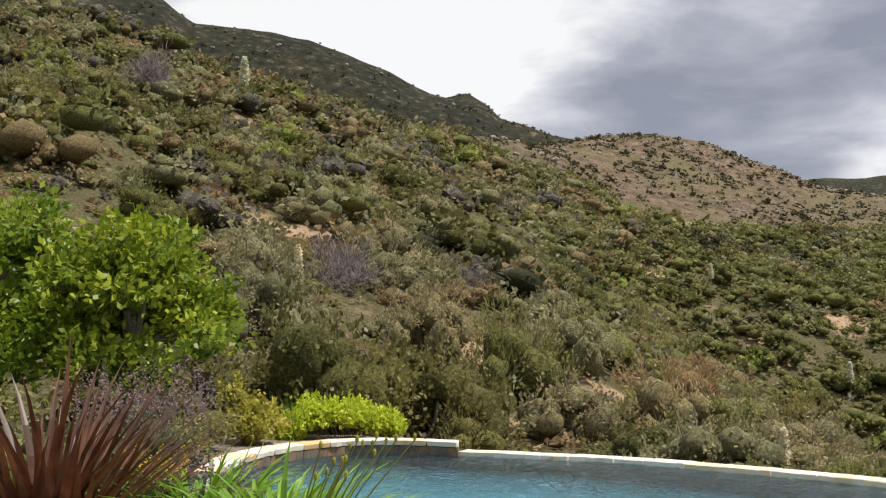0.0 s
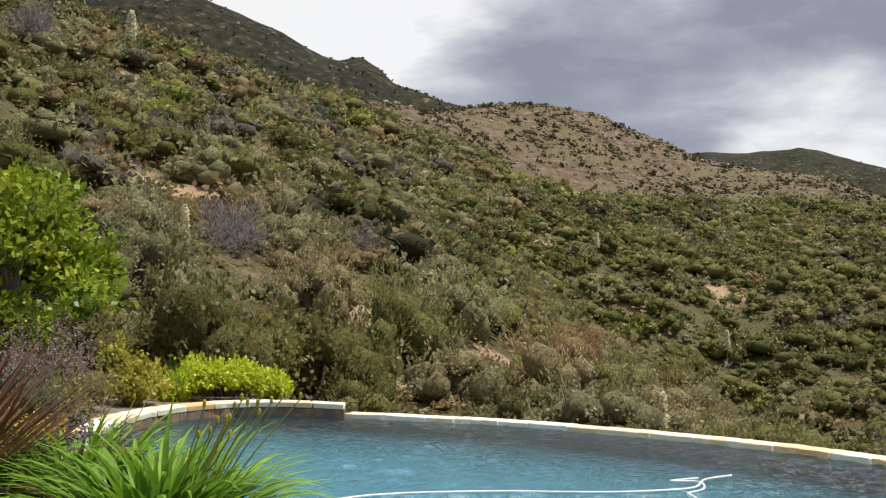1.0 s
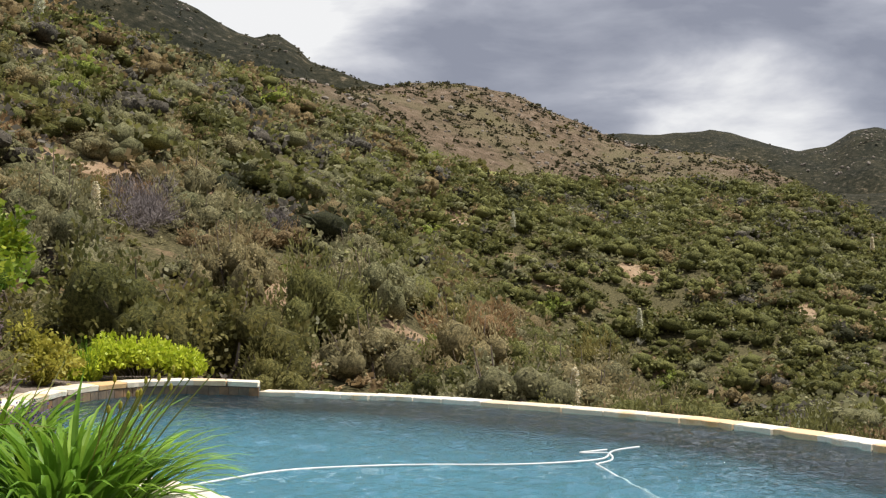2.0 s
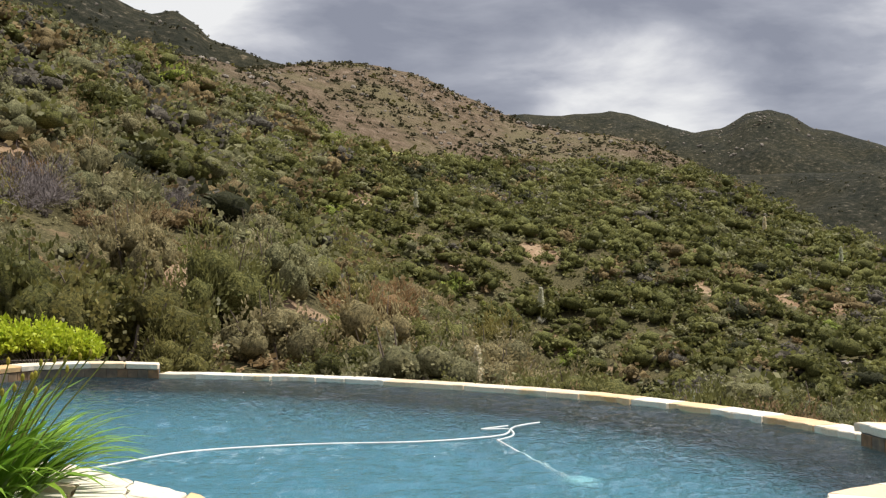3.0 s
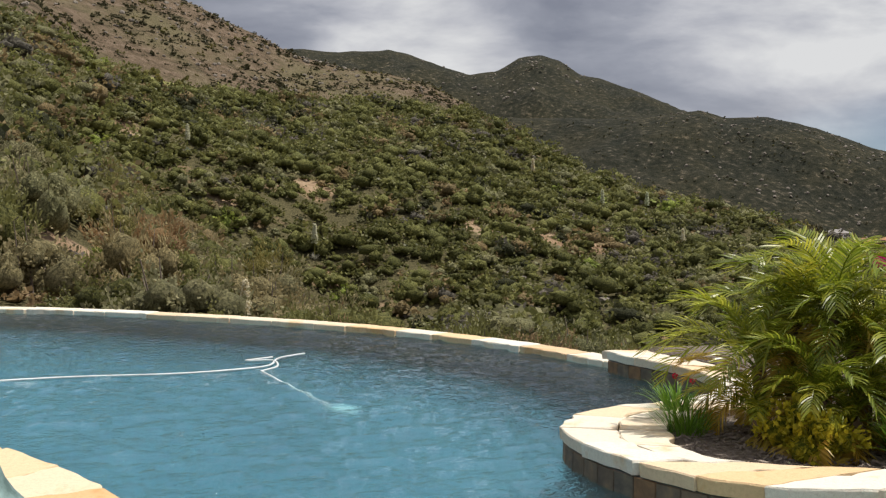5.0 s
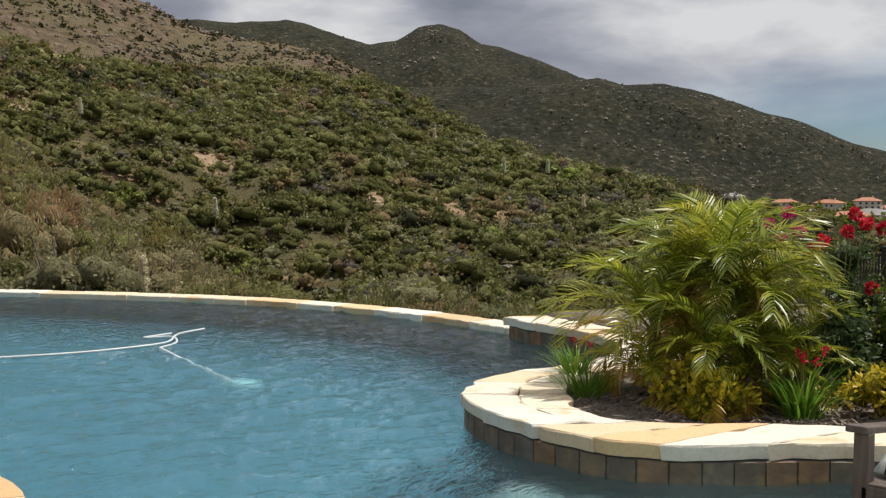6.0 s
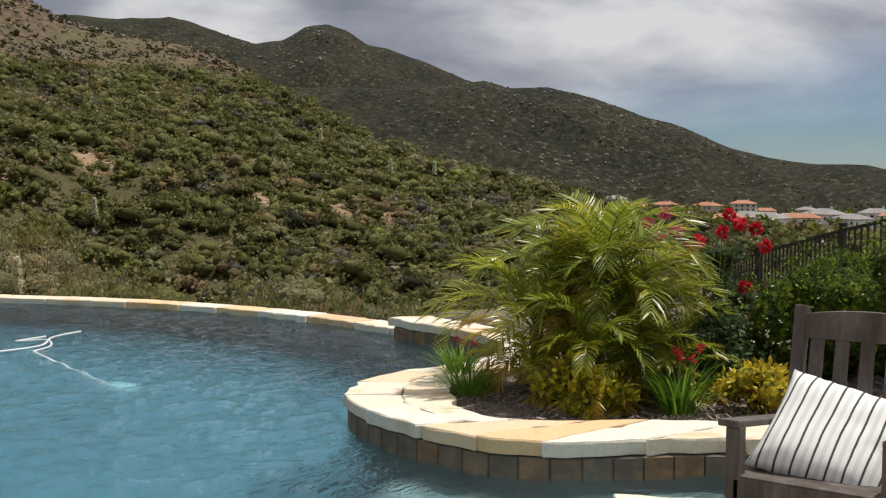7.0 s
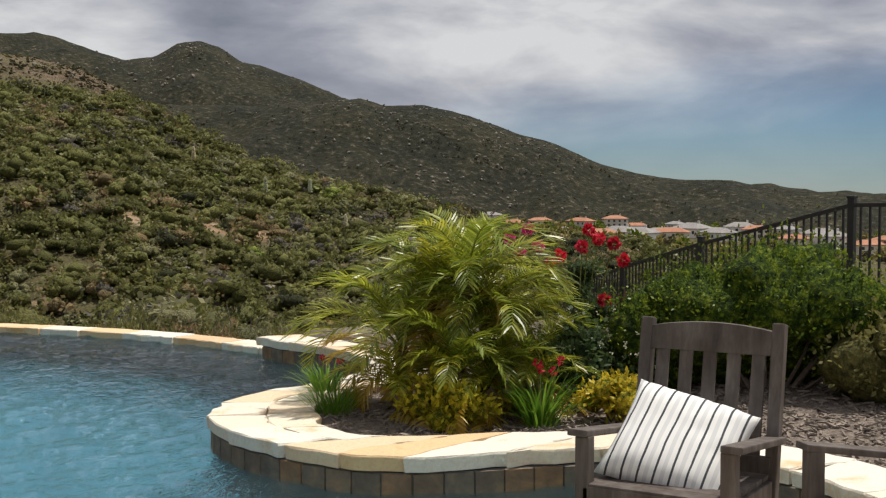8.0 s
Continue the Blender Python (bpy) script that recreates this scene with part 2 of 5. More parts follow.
# crest of the near slope: distance, and height as an angle over the eye's level
CREST_R = [(-180, 90), (-20, 60), (-10, 66), (0, 76), (6, 88), (12, 105), (20, 118), (26, 118), (34, 105), (42, 92), (60, 80), (180, 90)]
CREST = [(-180, -6), (-60, 14), (-21, 15.4), (-18, 15.6), (-13.7, 13.9), (-10, 12.4), (-6, 11.8), (-4, 11.0), (-0.6, 10.0), (2, 9.3), (3.4, 8.3), (7, 7.5), (8.5, 6.4), (11.5, 5.2), (16, 4.8), (20, 4.7),
         (23, 5.0), (27, 4.4), (29.6, 3.1), (32.5, 1.7), (35.3, 0.6), (39.5, -0.2), (42, -1.2), (48, -2.6), (60, -3.6), (90, -5), (180, -6)]
HOLLOW = [(-180, -0.08), (-60, 0.3), (-20, 0.3), (0, 0.27), (6, 0.22), (12, 0.12), (18, 0.05), (26, -0.02), (34, -0.03), (42, -0.02), (60, 0.0), (180, 0)]
SHELF = [(-180, -6), (-30, 13), (-9, 12.2), (-5.2, 11.3), (-2.4, 10.9), (1.4, 10.1), (4, 9.8), (6.2, 8.8), (9, 6.4), (16, 4.4), (24, 4.0), (34, 0), (42, -2.2), (60, -3.2), (180, -5)]
TANHILL = [(-180, -5), (-10, 9), (2, 9.0), (6.4, 9.85), (7.9, 10.15), (11.3, 10.0), (13, 9.6), (14.7, 8.85), (17.6, 7.6), (19, 7.1), (21.2, 6.6), (25.1, 5.9), (27, 4.9), (31, 2.4), (38, 0), (46, -2.0), (60, -2.4), (180, -4)]
DARKHILL = [(-180, -4), (-60, 17), (-20, 18), (-14, 16.5), (-12.5, 15.5), (-10, 15.35), (-6.8, 15.0), (-2.6, 13.4), (-0.6, 12.3), (0.2, 12.1), (1.3, 12.25), (2.3, 11.7), (3, 11.0), (5.8, 9.95), (9, 9.0), (20, 4), (30, 1.8), (40, 0), (44, -1.2), (48, -1.8), (60, -2.1), (180, -3)]
RIGHTHILL = [(-180, -3), (0, 6), (20, 4.2), (30, 4.3), (33.3, 4.25), (37.8, 4.6), (38.6, 4.7), (39.7, 4.3), (41.7, 4.4), (44, 3.85), (46.8, 2.85), (50.5, 1.4), (53.5, 0.7), (56.3, 0.5), (60.5, 0.0), (64, -0.3), (90, -0.5), (180, -1)]
FARHILL = [(-180, -1), (0, 6), (16, 7.4), (20.6, 7.4), (23.1, 7.65), (25.1, 7.0), (27.1, 6.3), (28.5, 6.5), (29.6, 7.15), (30.7, 7.4), (31.6, 7.1), (32.7, 6.4), (33.7, 6.25), (35.3, 5.7), (37.8, 4.6), (42, 3), (50, 0.6), (58, 0.2), (66, -0.15), (90, 0), (180, 0)]


# crest of the spur that runs down from the near slope; a gully lies behind it
SPUR = [(-180, 300), (4, 130), (6, 104), (9, 72), (12, 49), (15, 36), (18, 26), (20, 21), (23, 16), (180, 14)]


def along(table, az):
    t = np.array(table)
    return np.interp(az, t[:, 0], t[:, 1])


def ground_z(az, r):
    """Height of the ground at that azimuth and distance from the terrace."""
    az, r = np.broadcast_arrays(np.asarray(az, float), np.asarray(r, float))
    tan = lambda t, d: 1.6 + d * np.tan(np.radians(along(t, az)))
    e, cr = along(EDGE, az), along(CREST_R, az)
    rings = [(e - 0.4, -2.4 + 0 * az), (e + 0.5, -1.0 + 0 * az), (e + 0.45 * (cr - e), None), (cr, tan(CREST, cr)), (cr + 25, tan(CREST, cr + 25) - 2.5),
             (160 + 0 * az, tan(SHELF, 160)), (200 + 0 * az, tan(SHELF, 200) - 5), (290 + 0 * az, tan(TANHILL, 290)), (350 + 0 * az, tan(TANHILL, 350) - 16),
             (470 + 0 * az, tan(DARKHILL, 470)), (560 + 0 * az, tan(DARKHILL, 560) - 22), (800 + 0 * az, tan(RIGHTHILL, 800)), (950 + 0 * az, tan(RIGHTHILL, 950) - 30),
             (1350 + 0 * az, tan(FARHILL, 1350)), (1800 + 0 * az, tan(FARHILL, 1350) - 90), (4500 + 0 * az, -60 + 0 * az)]
    rr = [a for a, b in rings]
    zz = [b for a, b in rings]
    frac = 0.45
    zz[2] = zz[1] * (1 - frac) + zz[3] * frac - (0.32 - along(HOLLOW, az)) * (cr - e) * 0.22
    z = np.where(r <= rr[0], -2.4, 0.0)
    for i in range(len(rr) - 1):
        u = np.clip((r - rr[i]) / np.maximum(rr[i + 1] - rr[i], 1e-6), 0, 1)
        if i > 2:
            u = u * u * (3 - 2 * u) * 0.45 + u * 0.55
        seg = zz[i] + (zz[i + 1] - zz[i]) * u
        z = np.where((r > rr[i]) & (r <= rr[i + 1]), seg, z)
    sp = along(SPUR, az)
    u = np.clip((r - sp) / np.maximum(0.62 * (cr - sp), 1.0), 0, 1)
    fade = np.clip((az - 5) / 4, 0, 1) * np.clip((30 - az) / 8, 0, 1)
    return z - fade * 0.055 * np.maximum(cr - sp, 0) * np.sin(math.pi * u ** 0.7)


def rough(x, y, r):
    """Small unevenness, larger with distance."""
    a = min(0.25 + r * 0.003, 2.0) if r > 17 else 0.0
    s = 6.0 + r * 0.06
    far = min(max(r - 110, 0) / 400, 1.0) * (2.0 + r * 0.004)
    ridge = sum((0.5 - abs(noise.noise((x / q, y / q, q)))) * q / 60 for q in (140, 70, 34, 17, 8)) if far else 0.0
    far *= 1.5 * (1 - 0.85 * max(math.exp(-((r - c) / (0.07 * c)) ** 2) for c in (290, 470, 800, 1350)))
    return a * (noise.noise((x / s, y / s, 0)) + 0.5 * noise.noise((x / s * 2.7, y / s * 2.7, 3))) + far * (ridge - 0.9) * 1.3


def ground_at(x, y):
    r = math.hypot(x, y)
    return float(ground_z(math.degrees(math.atan2(x, y)), r)) + rough(x, y, r)


azs = np.concatenate([np.arange(-180, -40, 5.0), np.arange(-40, -24, 0.5), np.arange(-24, 67, 0.2), np.arange(67, 75, 0.5), np.arange(75, 180, 5.0)])
rads = np.sort(np.concatenate([[0.01, 6], np.arange(10, 24, 0.7), np.geomspace(24, 1500, 128), [160, 290, 470, 800, 1350, 1800, 2500, 4500]]))
AA, RR = np.meshgrid(azs, rads)
ZZ = ground_z(AA, RR)
XX, YY = RR * np.sin(np.radians(AA)), RR * np.cos(np.radians(AA))
gv = [(x, y, z + rough(x, y, r)) for x, y, z, r in zip(XX.ravel(), YY.ravel(), ZZ.ravel(), RR.ravel())]
na = len(azs)
gf = [(i * na + j, i * na + (j + 1) % na, (i + 1) * na + (j + 1) % na, (i + 1) * na + j) for i in range(len(rads) - 1) for j in range(na)]
gf = [f[::-1] for f in gf]
ground = link("ground", gv, gf, [M_SOIL, M_SCRUB, M_TAN, M_MEADOW], smooth=True)
AM, RM = np.repeat(azs[None], len(rads) - 1, 0).ravel(), np.repeat(rads[:-1, None], na, 1).ravel()
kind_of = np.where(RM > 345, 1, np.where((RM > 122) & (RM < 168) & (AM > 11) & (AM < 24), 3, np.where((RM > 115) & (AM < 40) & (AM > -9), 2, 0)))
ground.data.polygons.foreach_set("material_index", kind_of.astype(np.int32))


def on_slope(az, el, far=130.0):
    """The distance at which the slope is met in that direction from the terrace."""
    for r in np.arange(16.0, far, 0.5):
        if ground_at(r * math.sin(radians(az)), r * math.cos(radians(az))) > 1.6 + r * math.tan(radians(el)):
            return float(r)
    return far


# eroded scars and the worn ledge across the slope: azimuth, height over the eye's level, radius
SCARS = []
for az, el, q in [(8.0, -2.7, 0.8), (5.5, -4.6, 0.9), (2.5, -1.2, 0.9), (20.2, -4.0, 0.7), (9.1, 3.9, 1.4), (10.5, 2.9, 1.4), (11.8, 2.0, 1.3), (13.2, 1.1, 1.2), (14.6, 0.2, 1.1), (15.6, -0.5, 1.0), (-2.2, 4.2, 1.2), (-5.2, 4.9, 1.3), (-8.6, 5.2, 1.5), (19.5, 0.4, 1.2), (30.5, -1.6, 2.2), (28.0, -1.2, 2.0), (32.5, -1.9, 2.0)]:
    r = on_slope(az, el)
    SCARS.append((r * math.sin(radians(az)), r * math.cos(radians(az)), q))
scar_at = ground.data.attributes.new("bare", "FLOAT", "POINT")
gx = np.array(gv)[:, :2]
worn = np.zeros(len(gx))
for x, y, q in SCARS:
    worn = np.maximum(worn, np.clip(1.6 - np.hypot(gx[:, 0] - x, gx[:, 1] - y) / q, 0, 1))
scar_at.data.foreach_set("value", worn.astype(np.float32))
tagged(ground, "dry tan and reddish hillside soil with thin grass", "ground", kind="structure")

# ---- the pool ----
WATER = -0.08
k = Mat("pool_water", 0.03)
k.b.inputs["Transmission Weight"].default_value = 1.0
k.b.inputs["IOR"].default_value = 1.33
k.b.inputs["Base Color"].default_value = (0.6, 0.88, 0.94, 1)
rip = k.math("ADD", k.noise(11, 3, 0.6, stretch=(0.7, 1.3, 1), distort=0.4), k.math("MULTIPLY", k.noise(28, 3, 0.6, stretch=(0.7, 1.2, 1)), 0.6))
k.bump(rip, 1.0, 0.05)
M_WATER = k.m
k = Mat("pool_plaster", 0.8)
# pebble speckle, its pale stop brightened to imitate light sparkling in the water
sp = k.noise(26, 4, 0.7)
k.color(k.mix(0.65, k.ramp(k.noise(1.1, 4), [(0.3, (0.014, 0.082, 0.128)), (0.7, (0.03, 0.13, 0.185))]), k.ramp(sp, [(0.42, (0.006, 0.045, 0.075)), (0.52, (0.02, 0.1, 0.15)), (0.6, (0.17, 0.38, 0.45))])))
M_PLASTER = k.m

far_edge = spline([(0.2, 17.0), (0.95, 16.6), (2.5, 15.65), (3.75, 14.5), (4.95, 13.15), (5.55, 12.2), (5.98, 11.3), (6.32, 10.1), (6.45, 9.0), (6.4, 8.2)], 60)
left_edge = spline([(0.2, 16.95), (-0.74, 17.38), (-1.58, 17.25), (-2.3, 16.3), (-2.6, 15.2), (-2.75, 13.5)], 30)
basin = [tuple(p) for p in far_edge] + [(6.4, 7.0), (6.2, 2.0), (3.0, 1.2), (-0.5, 2.2), (-3.2, 5.0), (-3.2, 13.4)] + [tuple(p) for p in left_edge[::-1]]
n = len(basin)
# the surface with its wind ripples; its rim runs on inside the walls
wr = np.random.default_rng(19)
WAVES = [(2 * math.pi / wl_, radians(wr.normal(70, 38)), wr.uniform(0, 6.28), 0.0045 * wl_) for wl_ in np.geomspace(0.13, 0.5, 40)]
bx, by = np.array(basin)[:, 0], np.array(basin)[:, 1]
STEP = 0.04
wx, wy = np.meshgrid(np.arange(-3.5, 6.9, STEP), np.arange(1.0, 17.8, STEP))
wz = WATER + sum(a * np.sin(q * (wx * math.cos(d) + wy * math.sin(d)) + ph) for q, d, ph, a in WAVES)


def inside(x, y):
    """Which of the points lie within the basin."""
    hit = np.zeros(x.shape, bool)
    for i in range(n):
        j = (i + 1) % n
        cross = (by[i] > y) != (by[j] > y)
        hit ^= cross & (x < (bx[j] - bx[i]) * (y - by[i]) / (by[j] - by[i] + 1e-12) + bx[i])
    return hit


wet = inside(wx, wy)
for i in range(3):
    grown = wet.copy()
    grown[1:] |= wet[:-1]
    grown[:-1] |= wet[1:]
    grown[:, 1:] |= wet[:, :-1]
    grown[:, :-1] |= wet[:, 1:]
    wet = grown
wi = np.full(wet.shape, -1)
wi[wet] = np.arange(wet.sum())
quads = np.stack([wi[:-1, :-1], wi[:-1, 1:], wi[1:, 1:], wi[1:, :-1]], -1).reshape(-1, 4)
water = link("water", np.column_stack([wx[wet], wy[wet], wz[wet]]), quads[(quads >= 0).all(1)].tolist(), M_WATER, smooth=True)
water.visible_shadow = False
tagged(water, "rippled blue-green swimming pool water", "water", kind="structure")
v, f = [], []
for x, y in basin:
    v += [(x, y, WATER - 0.01), (x, y, -1.6)]
f = [(2 * i, 2 * i + 1, (2 * i + 3) % (2 * n), (2 * i + 2) % (2 * n)) for i in range(n)] + [tuple(range(1, 2 * n, 2))]
pool_basin = link("pool_basin", v, f, M_PLASTER)
tagged(pool_basin, "blue-grey pebble plaster pool basin under water", "pool", kind="structure")

k = Mat("pool_wall_render", 0.85)
k.color(k.ramp(k.noise(18, 4), [(0.3, (0.075, 0.085, 0.085)), (0.7, (0.13, 0.14, 0.135))]))
M_WALLFACE = k.m
k = Mat("shelf_plaster", 0.8)
k.color(k.mix(0.5, k.ramp(k.noise(30, 4, 0.7), [(0.35, (0.12, 0.18, 0.19)), (0.65, (0.34, 0.41, 0.41))]), k.ramp(k.noise(1.5, 3), [(0.3, (0.1, 0.17, 0.185)), (0.7, (0.16, 0.23, 0.24))])))
M_SHELF = k.m

# ---- terrace, beds and raised walls round the pool ----
k = Mat("mortar", 0.9)
k.color(k.ramp(k.noise(30, 4), [(0.3, (0.3, 0.26, 0.2)), (0.7, (0.45, 0.4, 0.32))])).bump(k.noise(60, 3), 0.4, 0.004)
M_MORTAR = k.m
k = Mat("mulch_soil", 0.95, spec=0.15)
k.color(k.ramp(k.noise(28, 6, 0.7), [(0.3, (0.08, 0.064, 0.052)), (0.5, (0.2, 0.16, 0.13)), (0.72, (0.36, 0.31, 0.265))])).bump(k.noise(40, 5), 0.9, 0.03)
M_MULCH = k.m
k = Mat("spa_plaster", 0.7)
k.color(k.ramp(k.noise(14, 4), [(0.3, (0.03, 0.035, 0.04)), (0.7, (0.07, 0.075, 0.08))]))
M_SPA = k.m

TOP = 0.12  # top of the raised copings over the terrace
isle_out = spline([(6.62, 8.92), (6.29, 8.9), (6.33, 7.9), (6.15, 7.1), (5.7, 6.62), (5.05, 6.4), (4.79, 6.41), (4.41, 6.32), (4.13, 6.15), (3.95, 5.95), (3.83, 5.7), (3.77, 5.34), (3.77, 5.04), (3.83, 4.7), (3.93, 4.42),
                   (4.07, 4.23), (4.26, 4.09), (4.54, 3.94), (4.81, 3.78), (5.06, 3.58), (5.24, 3.3), (5.32, 2.95), (5.28, 2.6), (5.15, 2.2), (4.95, 1.6), (4.9, 0.4)], 150)
isle_in = spline([(6.72, 8.86), (6.67, 8.7), (6.7, 7.9), (6.5, 7.0), (6.1, 6.3), (5.4, 6.03), (4.95, 5.95), (4.75, 5.85), (4.6, 5.72), (4.42, 5.5), (4.32, 5.35), (4.24, 5.18), (4.21, 5.0), (4.24, 4.85), (4.33, 4.7),
                  (4.45, 4.58), (4.61, 4.46), (4.88, 4.32), (5.12, 4.12), (5.4, 3.85), (5.62, 3.45), (5.75, 2.98), (5.7, 2.5), (5.55, 2.05), (5.4, 1.5), (5.35, 0.4)], 150)
spa_out = spline([(-2.4, 9.9), (-1.3, 9.3), (-0.52, 8.55), (-0.05, 7.8), (0.38, 7.1), (0.66, 6.5), (0.9, 5.84), (1.0, 5.4), (1.04, 5.02), (1.0, 4.4), (0.7, 3.7)], 60)
spa_in = spline([(-2.2, 7.6), (-1.5, 7.25), (-0.85, 7.1), (-0.3, 6.95), (-0.04, 6.82), (0.2, 6.55), (0.37, 6.15), (0.44, 5.7), (0.44, 5.2), (0.36, 4.7), (0.1, 4.2)], 60)
left_out = spline([(0.22, 17.3), (-0.78, 17.76), (-1.8, 17.6), (-2.66, 16.5), (-3.0, 15.2), (-3.15, 13.5)], 30)


def slab(name, outline, z0, z1, mat, label, category):
    o = outline
    area = sum(a[0] * b[1] - b[0] * a[1] for a, b in zip(o, list(o[1:]) + [o[0]]))
    if area < 0:
        o = o[::-1]
    v, f = prism(o, z0, z1)
    return tagged(link(name, v, f, mat), label, category, kind="structure")


def uneven(name, outline, height, step, mat, label, category, down=0.6):
    """A bed of soil: a fine grid cut to the outline, at the height that the function gives."""
    o = np.array(outline)[:, :2]
    nx = np.arange(o[:, 0].min(), o[:, 0].max() + step, step)
    ny = np.arange(o[:, 1].min(), o[:, 1].max() + step, step)
    bm = bmesh.new()
    base = [bm.verts.new((x, y, 0)) for x, y in o]
    bm.faces.new(base)
    for axis, vals in ((0, nx), (1, ny)):
        for val in vals:
            co = (val, 0, 0) if axis == 0 else (0, val, 0)
            no = (1, 0, 0) if axis == 0 else (0, 1, 0)
            bmesh.ops.bisect_plane(bm, geom=bm.verts[:] + bm.edges[:] + bm.faces[:], plane_co=co, plane_no=no)
    bmesh.ops.recalc_face_normals(bm, faces=bm.faces[:])
    if bm.faces and sum(fc.normal.z for fc in bm.faces) < 0:
        bmesh.ops.reverse_faces(bm, faces=bm.faces[:])
    for vv in bm.verts:
        vv.co.z = height(vv.co.x, vv.co.y)
    rim = [e for e in bm.edges if e.is_boundary]
    ext = bmesh.ops.extrude_edge_only(bm, edges=rim)
    for g in ext["geom"]:
        if isinstance(g, bmesh.types.BMVert):
            g.co.z -= down
    ob = part(name, bm, mat, smooth=True)
    return tagged(ob, label, category, kind="structure")


def bed_z(x, y):
    """Soil of the bed by the pool: flat behind the coping, rising a little to the fence."""
    d = max(0.0, min(1.0, (x - 6.0) / 3.0))
    return 0.07 + 0.22 * d + 0.02 * noise.noise((x * 3, y * 3, 1)) - 0.9 * max(0.0, (math.hypot(x, y) - 11.4) / 3)


def left_z(x, y):
    return 0.08 + 0.12 * max(0, min(1, (-2.0 - x) / 3)) + 0.03 * noise.noise((x * 2, y * 2, 5))


bed_line = [tuple(p) for p in isle_in] + [(9.0, -1.0), (12.5, 2.0), (12.8, 6.0), (10.4, 8.6), (7.6, 9.6)]
planting_bed = uneven("planting_bed", bed_line, bed_z, 0.35, M_MULCH, "grey-brown bark mulch in the raised bed", "planting bed", 1.4)
left_line = [(-0.55, 17.7), (-0.7, 18.6), (-4, 19.0), (-9, 17.2), (-11, 12), (-9, 6), (-5, 1.6), (-0.6, 2.2), (-0.7, 3.75), (-1.9, 4.1), (-2.6, 5.2), (-2.6, 6.6), (-1.95, 7.4), (-0.95, 7.25), (-0.75, 8.4), (-1.35, 9.1), (-2.45, 9.75), (-2.95, 11.5), (-3.1, 13.5)] + [tuple(p) for p in left_out[::-1][3:24]]
left_bed = uneven("planting_bed_left", left_line, left_z, 0.5, M_MULCH, "dark garden soil under the flower border", "planting bed", 1.4)

isle_core = slab("pool_wall_island", [tuple(p * (1, 1)) for p in isle_out] + [(5.6, 0.4)] + [tuple(p) for p in isle_in[::-1][2:]], -1.6, 0.032, M_WALLFACE, "raised curved pool wall round the planting bed", "wall")
left_core = slab("pool_wall_left", [tuple(p) for p in left_edge] + [tuple(p) for p in left_out[::-1]], -1.6, 0.035, M_WALLFACE, "raised curved pool wall below the border", "wall")
far_out = []
for i, p in enumerate(far_edge[:57]):
    d = far_edge[min(i + 1, 59)] - far_edge[max(i - 1, 0)]
    d = d / np.linalg.norm(d)
    far_out.append((p[0] - d[1] * 0.32, p[1] + d[0] * 0.32))
far_core = slab("pool_wall_far", [tuple(p) for p in far_edge[:57]] + far_out[::-1], -2.3, -0.08, M_MORTAR, "low curved outer pool wall", "wall")
spa_core = slab("spa_wall", [tuple(p) for p in spa_out] + [tuple(p) for p in spa_in[::-1]], -1.6, 0.035, M_WALLFACE, "curved spa wall", "wall")
spa_line = [tuple(p) for p in spa_in] + [(-0.6, 3.9), (-1.9, 4.2), (-2.7, 5.2), (-2.8, 6.8)]
spa_water = link("spa_water", [(x, y, 0.0) for x, y in spa_line], [tuple(range(len(spa_line) - 1, -1, -1))], M_WATER)
spa_water.visible_shadow = False
tagged(spa_water, "dark still water in the spa", "water", kind="structure")
slab("spa_floor", spa_line, -1.2, -0.6, M_SPA, "dark plaster spa floor under water", "spa")
terrace = slab("terrace", [(3.98, 3.62), (4.3, 3.26), (4.62, 2.9), (4.95, 2.3), (4.86, 1.6), (4.86, -4), (-6, -4), (-6, 1.7), (-0.6, 2.2), (-0.3, 3.3), (0.3, 4.1), (0.7, 3.7), (0.8, 2.6), (1.6, 2.1), (2.6, 2.1), (3.5, 2.7), (3.8, 3.25)], -1.6, -0.045, M_MORTAR, "stone terrace beside the pool", "terrace")
slab("pool_shelf", [(1.5, 2.3), (2.1, 3.5), (2.9, 4.25), (3.4, 4.75), (3.85, 5.0), (4.0, 4.5), (4.6, 4.1), (5.2, 3.5), (5.2, 2.0)], -1.6, -0.36, M_SHELF, "pale shallow entry shelf of the pool under water", "pool step")

# ---- chaparral on the slopes ----
M_BARK = plain("grey_bark", (0.16, 0.125, 0.1), 0.9, 30, 0.4, 0.6)
M_DEAD = plain("dead_twigs", (0.2, 0.17, 0.165), 0.9, 25, 0.35, 0.3)
L_SUMAC = leaf_mat("sumac_leaves", (0.08, 0.08, 0.027), (0.14, 0.138, 0.045), (0.25, 0.215, 0.072), 0.5)
L_SAGE = leaf_mat("sage_leaves", (0.165, 0.155, 0.085), (0.275, 0.256, 0.138), (0.43, 0.375, 0.21), 0.75)
L_OLIVE = leaf_mat("olive_leaves", (0.12, 0.122, 0.042), (0.21, 0.202, 0.07), (0.33, 0.3, 0.105), 0.6)
L_BUCK = leaf_mat("buckwheat_leaves", (0.182, 0.133, 0.073), (0.291, 0.208, 0.109), (0.437, 0.300, 0.159), 0.8)
L_FRESH = leaf_mat("fresh_leaves", (0.145, 0.186, 0.037), (0.274, 0.308, 0.066), (0.457, 0.454, 0.109), 0.55)

L_DRY = leaf_mat("dry_grey_twigs", (0.1, 0.085, 0.075), (0.17, 0.145, 0.125), (0.26, 0.225, 0.19), 0.85)
